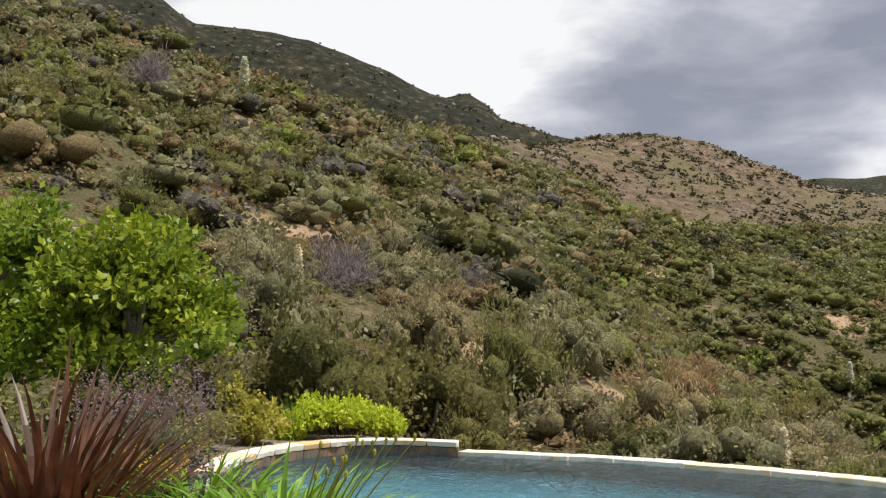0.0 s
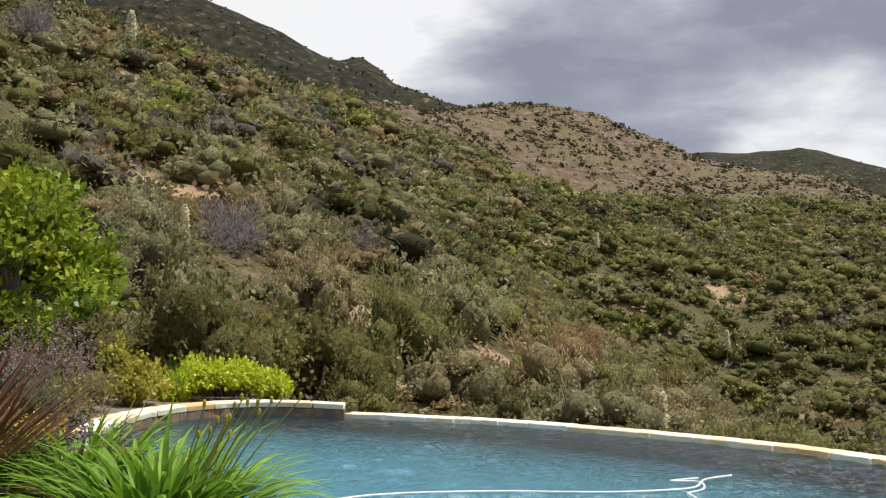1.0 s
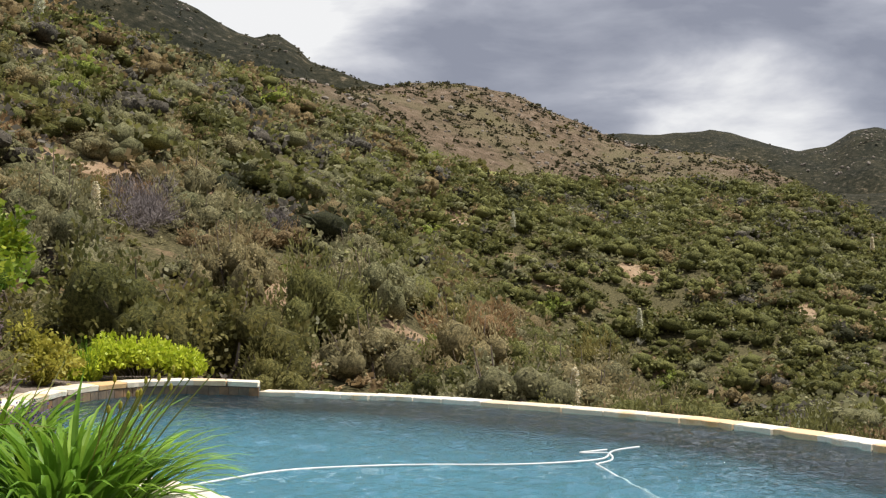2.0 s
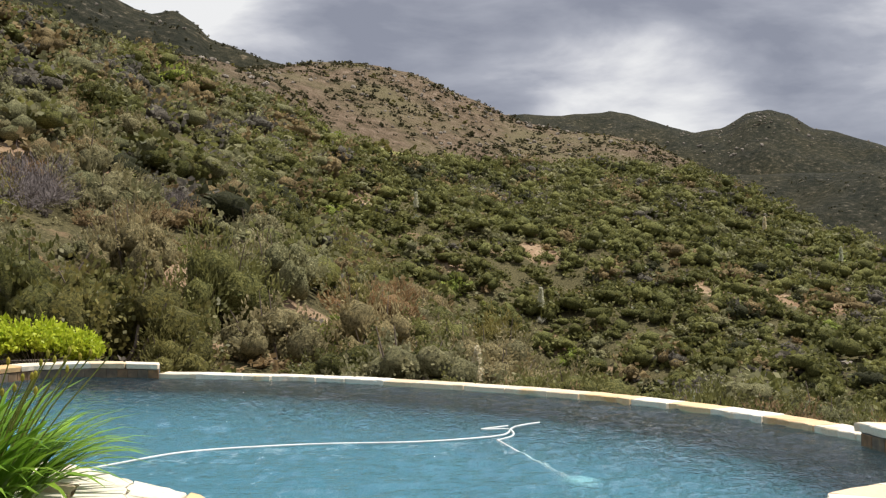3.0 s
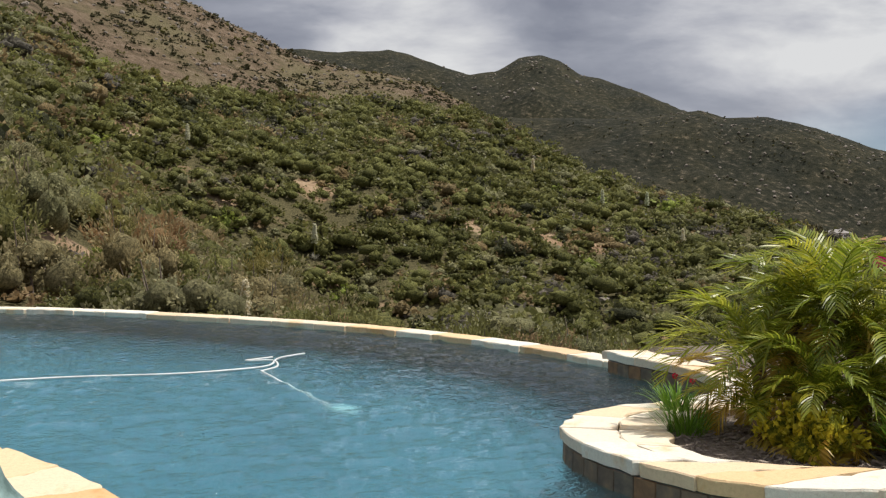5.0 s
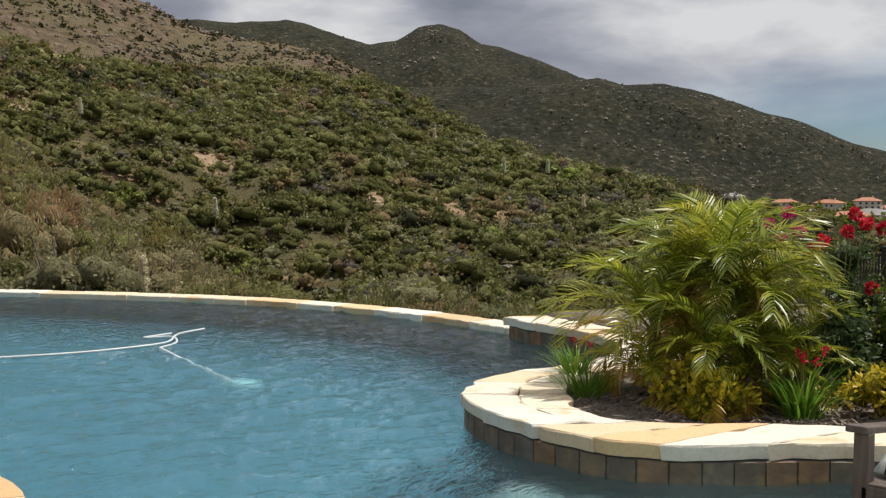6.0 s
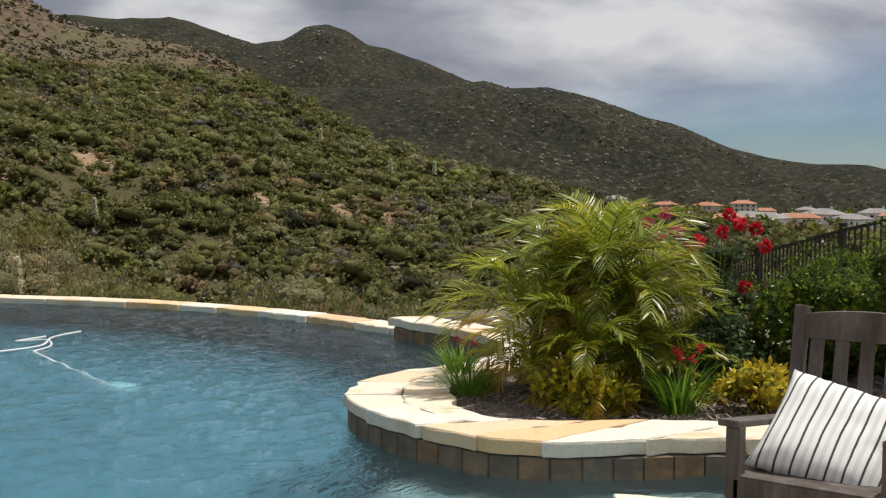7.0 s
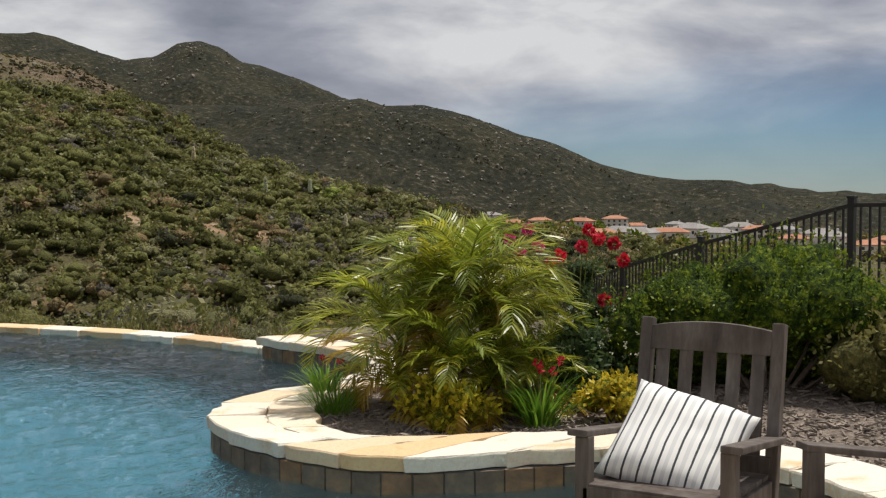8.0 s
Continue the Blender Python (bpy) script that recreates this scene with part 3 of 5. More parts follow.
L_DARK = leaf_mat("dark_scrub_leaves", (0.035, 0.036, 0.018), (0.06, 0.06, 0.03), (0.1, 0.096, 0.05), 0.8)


def leaf_quads(rng, at, along_dir, length, width):
    """Rhombic leaves: one quad each at the points, along the directions."""
    n = len(at)
    d = along_dir / np.maximum(np.linalg.norm(along_dir, axis=1, keepdims=True), 1e-6)
    side = np.cross(d, rng.normal(size=(n, 3)))
    side /= np.maximum(np.linalg.norm(side, axis=1, keepdims=True), 1e-6)
    ln, wd = length[:, None], width[:, None]
    v = np.stack([at, at + d * ln * 0.45 + side * wd, at + d * ln, at + d * ln * 0.45 - side * wd], 1).reshape(-1, 3)
    return v, np.arange(4 * n).reshape(-1, 4)


def tube(points, radii, sides=5):
    """Verts and faces of a tapered limb."""
    pts = [Vector(p) for p in points]
    v, f = [], []
    for i, p in enumerate(pts):
        d = (pts[min(i + 1, len(pts) - 1)] - pts[max(i - 1, 0)]).normalized()
        a = d.cross(Vector((0.3, 0.8, 0.5))).normalized()
        b = d.cross(a)
        for s in range(sides):
            w = 2 * math.pi * s / sides
            v.append(tuple(p + (a * math.cos(w) + b * math.sin(w)) * radii[i]))
    for i in range(len(pts) - 1):
        for s in range(sides):
            t = (s + 1) % sides
            f.append((i * sides + s, i * sides + t, (i + 1) * sides + t, (i + 1) * sides + s))
    return v, f


def join(chunks):
    """Several (verts, faces) as one."""
    vs, fs, o = [], [], 0
    for v, f in chunks:
        vs.extend([tuple(map(float, p)) for p in v])
        fs.extend([tuple(int(i) + o for i in q) for q in f])
        o += len(v)
    return vs, fs


ICO = bmesh.new()
bmesh.ops.create_icosphere(ICO, subdivisions=1, radius=1)
ICO_V = np.array([v.co[:] for v in ICO.verts])
ICO_F = np.array([[v.index for v in f.verts] for f in ICO.faces])
ICO.free()
ICO = bmesh.new()
bmesh.ops.create_icosphere(ICO, subdivisions=2, radius=1)
BALL_V = np.array([v.co[:] for v in ICO.verts])
BALL_F = np.array([[v.index for v in f.verts] for f in ICO.faces])
ICO.free()


def lump(rng, b, k, squash):
    """An uneven rounded mass of foliage for the blob b."""
    v = BALL_V * (b[3] * k, b[3] * k, b[3] * k * squash) * rng.uniform(0.74, 1.22, (len(BALL_V), 1)) + b[:3]
    v[:, 2] = np.maximum(v[:, 2], -0.05)
    return v, BALL_F


def bush_points(rng, blobs, n, squash=0.75, lo=0.72, hi=1.12):
    """Points near the surface of a heap of blobs, with outward directions."""
    pick = rng.choice(len(blobs), n, p=blobs[:, 3] ** 2 / (blobs[:, 3] ** 2).sum())
    d = rng.normal(size=(n, 3))
    d[:, 2] = np.abs(d[:, 2]) * 1.1 - 0.35
    d /= np.linalg.norm(d, axis=1, keepdims=True)
    rr = blobs[pick, 3] * rng.uniform(lo, hi, n)
    p = blobs[pick, :3] + d * rr[:, None] * (1, 1, squash)
    p[:, 2] = np.maximum(p[:, 2], 0.02)
    return p, d


def heap(rng, n, spread=0.62, rad=(0.28, 0.46), top=0.62):
    """Blobs of a bush of about one metre radius: x, y, z, radius."""
    a = rng.uniform(0, 2 * math.pi, n)
    q = np.sqrt(rng.uniform(0, 1, n)) * spread
    z = rng.uniform(0.18, 1.0, n) * top * (1 - 0.55 * (q / spread) ** 2)
    return np.column_stack([q * np.cos(a), q * np.sin(a), z, rng.uniform(*rad, n)])


def sprigs(rng, blobs, tufts, each, reach, squash=0.85, up=0.35):
    """Leaves in loose sprays on the ends of the twigs of a heap of blobs: points and directions."""
    p, d = bush_points(rng, blobs, tufts, squash, 0.7, 1.18)
    far = rng.uniform(0.5, 1.35, tufts)
    at = np.repeat(p, each, 0)
    out = np.repeat(d, each, 0) + (0, 0, up)
    spread = np.repeat(far, each)[:, None] * reach
    at = at + rng.normal(0, 0.42, at.shape) * spread + out * rng.uniform(-0.7, 0.8, (len(at), 1)) * spread
    at[:, 2] = np.maximum(at[:, 2], 0.02)
    return at, out + rng.normal(0, 0.55, at.shape)


def shrub_meshes(seed, style):
    """Leaf and branch geometry for one shrub with a radius of about a metre."""
    rng = np.random.default_rng(seed)
    count, shape, reach, up = {"twiggy": (26, (0.14, 0.3, 0.004, 0.008), 0.2, 0.5), "wispy": (25, (0.05, 0.11, 0.01, 0.018), 0.13, 0.45), "broad": (30, (0.035, 0.065, 0.014, 0.024), 0.11, 0.15), "small": (26, (0.035, 0.07, 0.014, 0.025), 0.1, 0.2)}[style]
    blobs = heap(rng, 12, 0.66, (0.22, 0.42), 0.66)
    p, d = sprigs(rng, blobs, 84, count, reach, 0.88, up)
    m = len(p)
    leaf = join([leaf_quads(rng, p, d, rng.uniform(shape[0], shape[1], m), rng.uniform(shape[2], shape[3], m))])
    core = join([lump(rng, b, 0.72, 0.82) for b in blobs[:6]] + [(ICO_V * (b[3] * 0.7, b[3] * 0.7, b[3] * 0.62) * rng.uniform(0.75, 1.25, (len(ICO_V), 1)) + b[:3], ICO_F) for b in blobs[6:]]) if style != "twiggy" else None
    twigs = []
    for b in blobs:
        e = b[:3] + rng.normal(0, 0.12, 3) + (0, 0, b[3] * 0.7)
        m = b[:3] * (0.5, 0.5, 0.55) + rng.normal(0, 0.05, 3)
        twigs.append(tube([(b[0] * 0.08, b[1] * 0.08, -0.15), m, e], [0.03, 0.018, 0.005], 4))
    return leaf, core, join(twigs)


def make_shrub(name, seed, style, leaf_m, label, bark=None):
    """A shrub: leaves round a mass with inner shade painted into its colour, and its branches as a part."""
    leaf, core, twigs = shrub_meshes(seed, style)
    lv, lf = leaf
    nl = len(lf)
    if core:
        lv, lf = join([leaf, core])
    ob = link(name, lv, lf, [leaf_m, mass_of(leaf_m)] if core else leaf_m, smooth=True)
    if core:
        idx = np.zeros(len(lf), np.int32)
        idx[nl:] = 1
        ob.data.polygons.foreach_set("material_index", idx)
    tagged(link("branchwork", *twigs, bark or M_BARK, ob), kind="stuff")
    return tagged(ob, label, "shrub", "chaparral shrubs on the slope")


# flowering yuccas, each in a clearing: azimuth, distance, top as an angle over the eye's level, size
YUCCAS = [(25.5, 36, -1.2, 0.85), (22.5, 33, -2.9, 0.65), (27.1, 44, -1.3, 0.6), (29.2, 42, -2.1, 0.6), (-10.0, 62, 14.05, 1.25), (-4.4, 72, 11.05, 0.9), (-13.4, 45, 10.7, 0.85), (-16.2, 46, 11.6, 0.8), (-7.3, 30, 4.85, 0.65),
          (19.6, 70, 3.1, 0.9), (41.5, 70, 1.1, 0.75), (13.3, 80, 5.9, 0.8), (34.0, 90, 2.0, 0.8), (36.2, 92, 1.0, 0.8), (30.5, 95, 3.6, 0.8), (38.0, 80, 0.4, 0.7), (16.5, 19.0, -4.2, 0.45)]


def clearing(az, r):
    return any(abs(az - a) < 15.0 / d and 0.78 * d < r < d + 0.6 for a, d, top, size in YUCCAS)


shrub_kinds = [
    make_shrub("sumac_shrub", 1, "broad", L_SUMAC, "dark olive broad-leaved sumac shrub on the slope"),
    make_shrub("sumac_shrub", 2, "broad", L_SUMAC, "dark olive broad-leaved sumac shrub on the slope"),
    make_shrub("sage_shrub", 3, "small", L_SAGE, "grey-green sage shrub on the dry slope"),
    make_shrub("sage_shrub", 4, "wispy", L_SAGE, "grey-green wispy sage shrub on the dry slope"),
    make_shrub("olive_shrub", 5, "small", L_OLIVE, "olive-green small-leaved chaparral shrub on the slope"),
    make_shrub("olive_shrub", 6, "wispy", L_OLIVE, "olive-green feathery chaparral shrub on the slope"),
    make_shrub("buckwheat_shrub", 7, "wispy", L_BUCK, "brownish dry buckwheat shrub on the slope"),
    make_shrub("dead_shrub", 8, "twiggy", M_DEAD, "grey-purple leafless dead shrub on the slope", M_DEAD),
    make_shrub("fresh_shrub", 9, "small", L_FRESH, "yellow-green young shrub on the slope"),
]
WEIGHT = np.array([0.14, 0.12, 0.17, 0.15, 0.12, 0.13, 0.11, 0.05, 0.02])
rg = np.random.default_rng(77)
taken = []


def free(x, y, s, gap):
    return all((x - a) ** 2 + (y - b) ** 2 > (gap * (s + c)) ** 2 for a, b, c in taken)


def plant(kind, x, y, s, first, tall=1.0):
    z = ground_at(x, y) - 0.06
    m = pose(x, y, z, rg.normal(0, 4), rg.normal(0, 4), rg.uniform(0, 360))
    ob = shrub_kinds[kind]
    if kind in first:
        ob = copy_thing(ob, m)
    else:
        first.add(kind)
        ob.matrix_basis = m
    ob.scale = (s * rg.uniform(0.88, 1.15), s * rg.uniform(0.88, 1.15), s * tall * rg.uniform(0.85, 1.2))
    taken.append((x, y, s))


first = set()
# the ones that stand out, by azimuth, distance, radius and kind
for az, r, s, kd, tall in [(-5.6, 21.8, 2.35, 0, 1.25), (-1.8, 21.0, 1.9, 1, 1.25), (-9.2, 22.4, 1.9, 1, 1.25), (1.2, 20.0, 0.9, 5, 1.3), (6.4, 21.8, 1.35, 2, 1.2), (12.8, 18.8, 1.5, 2, 1.2), (15.4, 17.9, 0.9, 4, 1.2), (11.0, 24.5, 1.5, 3, 1.2), (18.6, 16.9, 0.8, 5, 1.1),
                           (22.4, 16.2, 0.95, 6, 1.1), (25.2, 15.8, 0.9, 6, 1.1), (28.4, 15.2, 0.95, 4, 1.15), (31.6, 14.6, 0.9, 6, 1.1), (17.2, 36, 0.75, 7, 1.2), (16.0, 38, 1.1, 7, 1.4), (3.6, 25.0, 1.6, 5, 1.2), (-5.0, 33, 1.2, 7, 1.2), (-14.5, 50, 1.7, 7, 1.4), (6.6, 29, 1.6, 2, 1.3),
                           (34.8, 14.2, 0.8, 1, 1.2), (21.0, 19.5, 0.9, 3, 1.2), (-0.6, 27, 1.5, 2, 1.3), (-9.5, 30, 1.6, 3, 1.3), (14.0, 27, 1.4, 4, 1.3), (24.5, 24, 1.3, 4, 1.2), (28.0, 26, 1.4, 5, 1.2)]:
    plant(kd, r * math.sin(radians(az)), r * math.cos(radians(az)), s, first, tall)
tries = 0
while len(taken) < 310 and tries < 30000:
    tries += 1
    az = rg.uniform(-25, 60)
    e = float(along(EDGE, az))
    r = e + 1.6 + (48 - e) * rg.uniform(0, 1) ** 0.75
    x, y = r * math.sin(radians(az)), r * math.cos(radians(az))
    patch = noise.noise((x / 7, y / 7, 9))
    s = rg.uniform(0.75, 1.7) * (0.7 if r < e + 4 else 1.0) * (1 + 0.3 * patch)
    if clearing(az, r) or patch < -0.42 and rg.uniform() < 0.8:
        continue
    if any((x - a) ** 2 + (y - b) ** 2 < (q + 0.45 * s) ** 2 for a, b, q in SCARS):
        continue
    if free(x, y, s, 0.44):
        w = WEIGHT.copy()
        if az > 18:
            w[[0, 1, 4, 5]] *= 1.6
        else:
            w[[2, 3, 6]] *= 1.5
        plant(int(rg.choice(9, p=w / w.sum())), x, y, s, first)

# ---- farther scrub, past counting ----
def scatter(name, spots, mats, leaves, leaf_size, label, seed, ncore=3):
    """Many clumps of leaves as one object; every clump takes one of the materials."""
    rng = np.random.default_rng(seed)
    temps = []
    for i in range(6):
        blobs = heap(rng, 6, 0.6, (0.34, 0.55), 0.6)
        p, d = sprigs(rng, blobs[:ncore], max(2, leaves // 6), 6, 0.16, 0.85, 0.15)
        v, f = leaf_quads(rng, p, d, rng.uniform(*leaf_size, len(p)), rng.uniform(0.28, 0.46, len(p)) * leaf_size[1])
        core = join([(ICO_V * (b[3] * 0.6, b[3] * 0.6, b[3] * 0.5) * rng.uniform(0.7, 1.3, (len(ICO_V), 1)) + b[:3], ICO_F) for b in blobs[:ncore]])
        temps.append((v, f, np.array(core[0]), np.array(core[1])))
    V, loops, sizes, mat, o = [], [], [], [], 0
    for x, y, z, s, kd in spots:
        v, f, cv, cf = temps[rng.integers(6)]
        a = rng.uniform(0, 6.283)
        rot = np.array([[math.cos(a), -math.sin(a), 0], [math.sin(a), math.cos(a), 0], [0, 0, 1]])
        sc = np.array([s * rng.uniform(0.85, 1.2), s * rng.uniform(0.85, 1.2), s * rng.uniform(0.7, 1.0)])
        for vv, ff, nm in ((v, f, kd), (cv, cf, len(mats) + kd)):
            V.append((vv * sc) @ rot.T + (x, y, z))
            loops.append(ff.ravel() + o)
            sizes.append(np.full(len(ff), ff.shape[1]))
            mat.append(np.full(len(ff), nm))
            o += len(vv)
    V, loops, sizes, mat = np.vstack(V), np.concatenate(loops), np.concatenate(sizes), np.concatenate(mat)
    me = bpy.data.meshes.new(name)
    me.vertices.add(len(V))
    me.vertices.foreach_set("co", V.ravel())
    me.loops.add(len(loops))
    me.loops.foreach_set("vertex_index", loops.astype(np.int32))
    me.polygons.add(len(sizes))
    me.polygons.foreach_set("loop_start", np.concatenate([[0], np.cumsum(sizes)[:-1]]).astype(np.int32))
    me.polygons.foreach_set("material_index", mat.astype(np.int32))
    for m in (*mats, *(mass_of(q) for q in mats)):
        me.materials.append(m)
    me.polygons.foreach_set("use_smooth", np.ones(len(sizes), bool))
    me.update(calc_edges=True)
    return tagged(new(name, me), label, "scrub", kind="stuff")


def spots_in(count, az0, az1, r0, r1, size, keep, seed, weights):
    rng = np.random.default_rng(seed)
    out = []
    while len(out) < count:
        az, r = rng.uniform(az0, az1), math.sqrt(rng.uniform(r0 ** 2, r1 ** 2))
        x, y = r * math.sin(radians(az)), r * math.cos(radians(az))
        g = noise.noise((x / 14, y / 14, 4))
        if rng.uniform() > keep(az, r, g) or clearing(az, r) or (r < 60 and any((x - a) ** 2 + (y - b) ** 2 < q * q for a, b, q in SCARS)):
            continue
        w = np.array(weights, float)
        w[0] *= 1 + max(0, g) * 2
        if len(w) > 5:
            w *= (1.3, 2.2, 0.5, 0.7, 0.3, 0.7, 0.7) if r > along(SPUR, az) else (0.8, 0.7, 1.3, 1.5, 0.8, 0.5, 1.3)
        out.append((x, y, ground_at(x, y) - 0.1 - r * 0.001, size[0] + (size[1] - size[0]) * rng.uniform() ** 1.4, int(rng.choice(len(w), p=w / w.sum()))))
    return out


MIXED = [L_OLIVE, L_SUMAC, L_SAGE, L_BUCK, L_FRESH, L_DARK, L_DRY]
scatter("slope_scrub", spots_in(5600, -26, 62, 34, 135, (0.7, 2.1), lambda a, r, g: (1.0 if g > -0.4 or a > 14 else 0.5) * (1 if r < along(CREST_R, a) + 8 else 0.15), 5, (0.24, 0.24, 0.24, 0.12, 0.03, 0.08, 0.09)), MIXED, 78, (0.09, 0.17), "olive and grey-green chaparral covering the slopes", 21, 4)
scatter("slope_undergrowth", spots_in(2600, -26, 60, 15, 50, (0.28, 0.7), lambda a, r, g: 0.0 if r < along(EDGE, a) + 1.0 else 1.0, 8, (0.2, 0.05, 0.3, 0.3, 0.06, 0.0, 0.1)) + spots_in(3600, -26, 60, 40, 116, (0.45, 0.95), lambda a, r, g: 1.0, 18, (0.25, 0.2, 0.25, 0.2, 0.04, 0.06, 0.1)), MIXED, 40, (0.14, 0.34), "low dry grass and herbs between the shrubs", 25, 1)
scatter("hill_scrub", spots_in(3000, 2, 30, 225, 297, (0.5, 1.6), lambda a, r, g: 0.35 + (0.65 if g > 0.05 else 0), 6, (1.0, 0.15)) + [(150 * math.sin(radians(a)), 150 * math.cos(radians(a)), ground_at(150 * math.sin(radians(a)), 150 * math.cos(radians(a))), q, 1) for a, q in ((10.9, 1.9), (11.6, 2.4), (12.4, 2.6), (12.9, 1.8), (15.8, 1.5))] + spots_in(600, -8, 9, 128, 176, (0.5, 1.3), lambda a, r, g: 0.4, 16, (1.0, 0.6)), [L_DARK, L_SUMAC], 18, (0.22, 0.42), "scattered dark shrubs on the tan rocky hill", 22, 2)
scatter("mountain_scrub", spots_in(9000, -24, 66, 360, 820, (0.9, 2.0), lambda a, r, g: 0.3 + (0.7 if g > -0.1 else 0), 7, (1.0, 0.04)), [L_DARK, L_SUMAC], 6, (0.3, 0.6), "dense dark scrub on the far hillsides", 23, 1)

# rocks on the hillsides
M_ROCK = plain("hill_rock", (0.23, 0.2, 0.165), 0.9, 0.9, 0.3, 0.8, dist=0.2)
rk = np.random.default_rng(171)
rocks = []
for count, a0, a1, r0, r1, s0, s1 in ((190, 36, 50, 640, 795, 0.5, 1.4), (120, 25, 34, 1120, 1320, 0.9, 2.2), (240, 3, 28, 235, 295, 0.25, 0.7), (60, -6, 9, 95, 165, 0.2, 0.6), (45, 24, 40, 60, 105, 0.15, 0.4), (90, -14, 6, 380, 465, 0.35, 1.0)):
    for i in range(count):
        az, r = rk.normal((a0 + a1) / 2, (a1 - a0) / 4), rk.uniform(r0, r1)
        x, y = r * math.sin(radians(az)), r * math.cos(radians(az))
        k = rk.uniform(s0, s1)
        v = ICO_V * rk.uniform(0.7, 1.25, (len(ICO_V), 1)) * (k, k * rk.uniform(0.6, 1.2), k * rk.uniform(0.5, 0.9)) + (x, y, ground_at(x, y) + 0.2 * k)
        rocks.append((v, ICO_F))
tagged(link("hillside_rocks", *join(rocks), M_ROCK), "pale weathered boulders on the hillsides", "rocks", kind="stuff")

# ---- garden plants ----
L_PALM = leaf_mat("palm_leaflets", (0.07, 0.11, 0.008), (0.25, 0.3, 0.024), (0.56, 0.53, 0.07), 0.34, 0.9, 0.45, 0.5)
L_PALMDRY = leaf_mat("dry_palm_leaflets", (0.32, 0.19, 0.025), (0.5, 0.36, 0.05), (0.66, 0.52, 0.1), 0.38, 0.9, 0.35, 0.5)
L_STRAP = leaf_mat("strap_leaves", (0.05, 0.12, 0.012), (0.14, 0.27, 0.026), (0.31, 0.47, 0.06), 0.4, 1.5, 0.35, 0.3)
L_FLAX = leaf_mat("flax_blades", (0.03, 0.013, 0.009), (0.075, 0.03, 0.017), (0.25, 0.105, 0.042), 0.38, 2.0, 0.2, 0.5)
L_BOX = leaf_mat("hedge_leaves", (0.026, 0.055, 0.005), (0.085, 0.14, 0.012), (0.3, 0.36, 0.032), 0.4, 2.0)
L_ROSE = leaf_mat("rose_leaves", (0.03, 0.055, 0.02), (0.06, 0.1, 0.035), (0.13, 0.17, 0.065), 0.4, 2.0)
L_GOLD = leaf_mat("golden_leaves", (0.16, 0.18, 0.02), (0.5, 0.42, 0.03), (0.75, 0.58, 0.05), 0.4, 4.0)
L_LIME = leaf_mat("lime_leaves", (0.28, 0.38, 0.02), (0.46, 0.56, 0.04), (0.6, 0.66, 0.08), 0.45, 1.5)
L_YELLOW = leaf_mat("yellowish_leaves", (0.2, 0.2, 0.03), (0.36, 0.33, 0.05), (0.52, 0.45, 0.09), 0.5, 2.0)
L_TREE = leaf_mat("pear_leaves", (0.07, 0.12, 0.012), (0.18, 0.27, 0.022), (0.5, 0.54, 0.055), 0.4, 1.0, 0.35, 0.3)
L_SALVIA = leaf_mat("salvia_leaves", (0.09, 0.11, 0.06), (0.15, 0.16, 0.09), (0.22, 0.22, 0.14), 0.6, 2.0)
L_MAUVE = leaf_mat("mauve_petals", (0.17, 0.125, 0.135), (0.24, 0.18, 0.19), (0.33, 0.26, 0.27), 0.6, 2.0)
L_RED = leaf_mat("red_petals", (0.32, 0.012, 0.02), (0.55, 0.02, 0.045), (0.7, 0.05, 0.1), 0.45, 5.0)
L_PINK = leaf_mat("pink_petals", (0.45, 0.02, 0.15), (0.65, 0.04, 0.24), (0.75, 0.1, 0.33), 0.45, 5.0)
L_PURPLE = leaf_mat("purple_petals", (0.1, 0.06, 0.2), (0.17, 0.1, 0.32), (0.3, 0.2, 0.45), 0.5, 5.0)
L_CREAM = leaf_mat("cream_petals", (0.62, 0.6, 0.42), (0.76, 0.74, 0.57), (0.85, 0.83, 0.7), 0.6, 5.0)
L_GREYLEAF = leaf_mat("woolly_leaves", (0.26, 0.29, 0.26), (0.36, 0.39, 0.35), (0.48, 0.5, 0.46), 0.8, 3.0)
L_STALK = leaf_mat("flower_stalks", (0.14, 0.18, 0.04), (0.24, 0.26, 0.07), (0.36, 0.36, 0.12), 0.5, 3.0)
M_PALMTRUNK = plain("palm_trunk", (0.17, 0.115, 0.07), 0.9, 24, 0.5, 0.9, dist=0.02)


def blade(rng, base, lean, turn, length, width, droop, segs=6, fold=0.25):
    """A long strap leaf that rises and arches over: verts and faces."""
    v, f = [], []
    d = np.array([math.cos(turn), math.sin(turn), 0.0])
    side = np.array([-d[1], d[0], 0.0])
    p, ang = np.array(base, float), lean
    for i in range(segs + 1):
        t = i / segs
        w = width * (0.55 + 0.9 * t if t < 0.4 else 0.91 * (1 - ((t - 0.4) / 0.6) ** 1.6) + 0.02)
        up = np.array([0, 0, 1.0])
        v += [p + side * w + up * w * fold, p, p - side * w + up * w * fold]
        step = length / segs
        p = p + (d * math.sin(ang) + up * math.cos(ang)) * step
        ang += droop / segs * (0.4 + 1.2 * t)
    for i in range(segs):
        a = 3 * i
        f += [(a, a + 1, a + 4, a + 3), (a + 1, a + 2, a + 5, a + 4)]
    return v, f


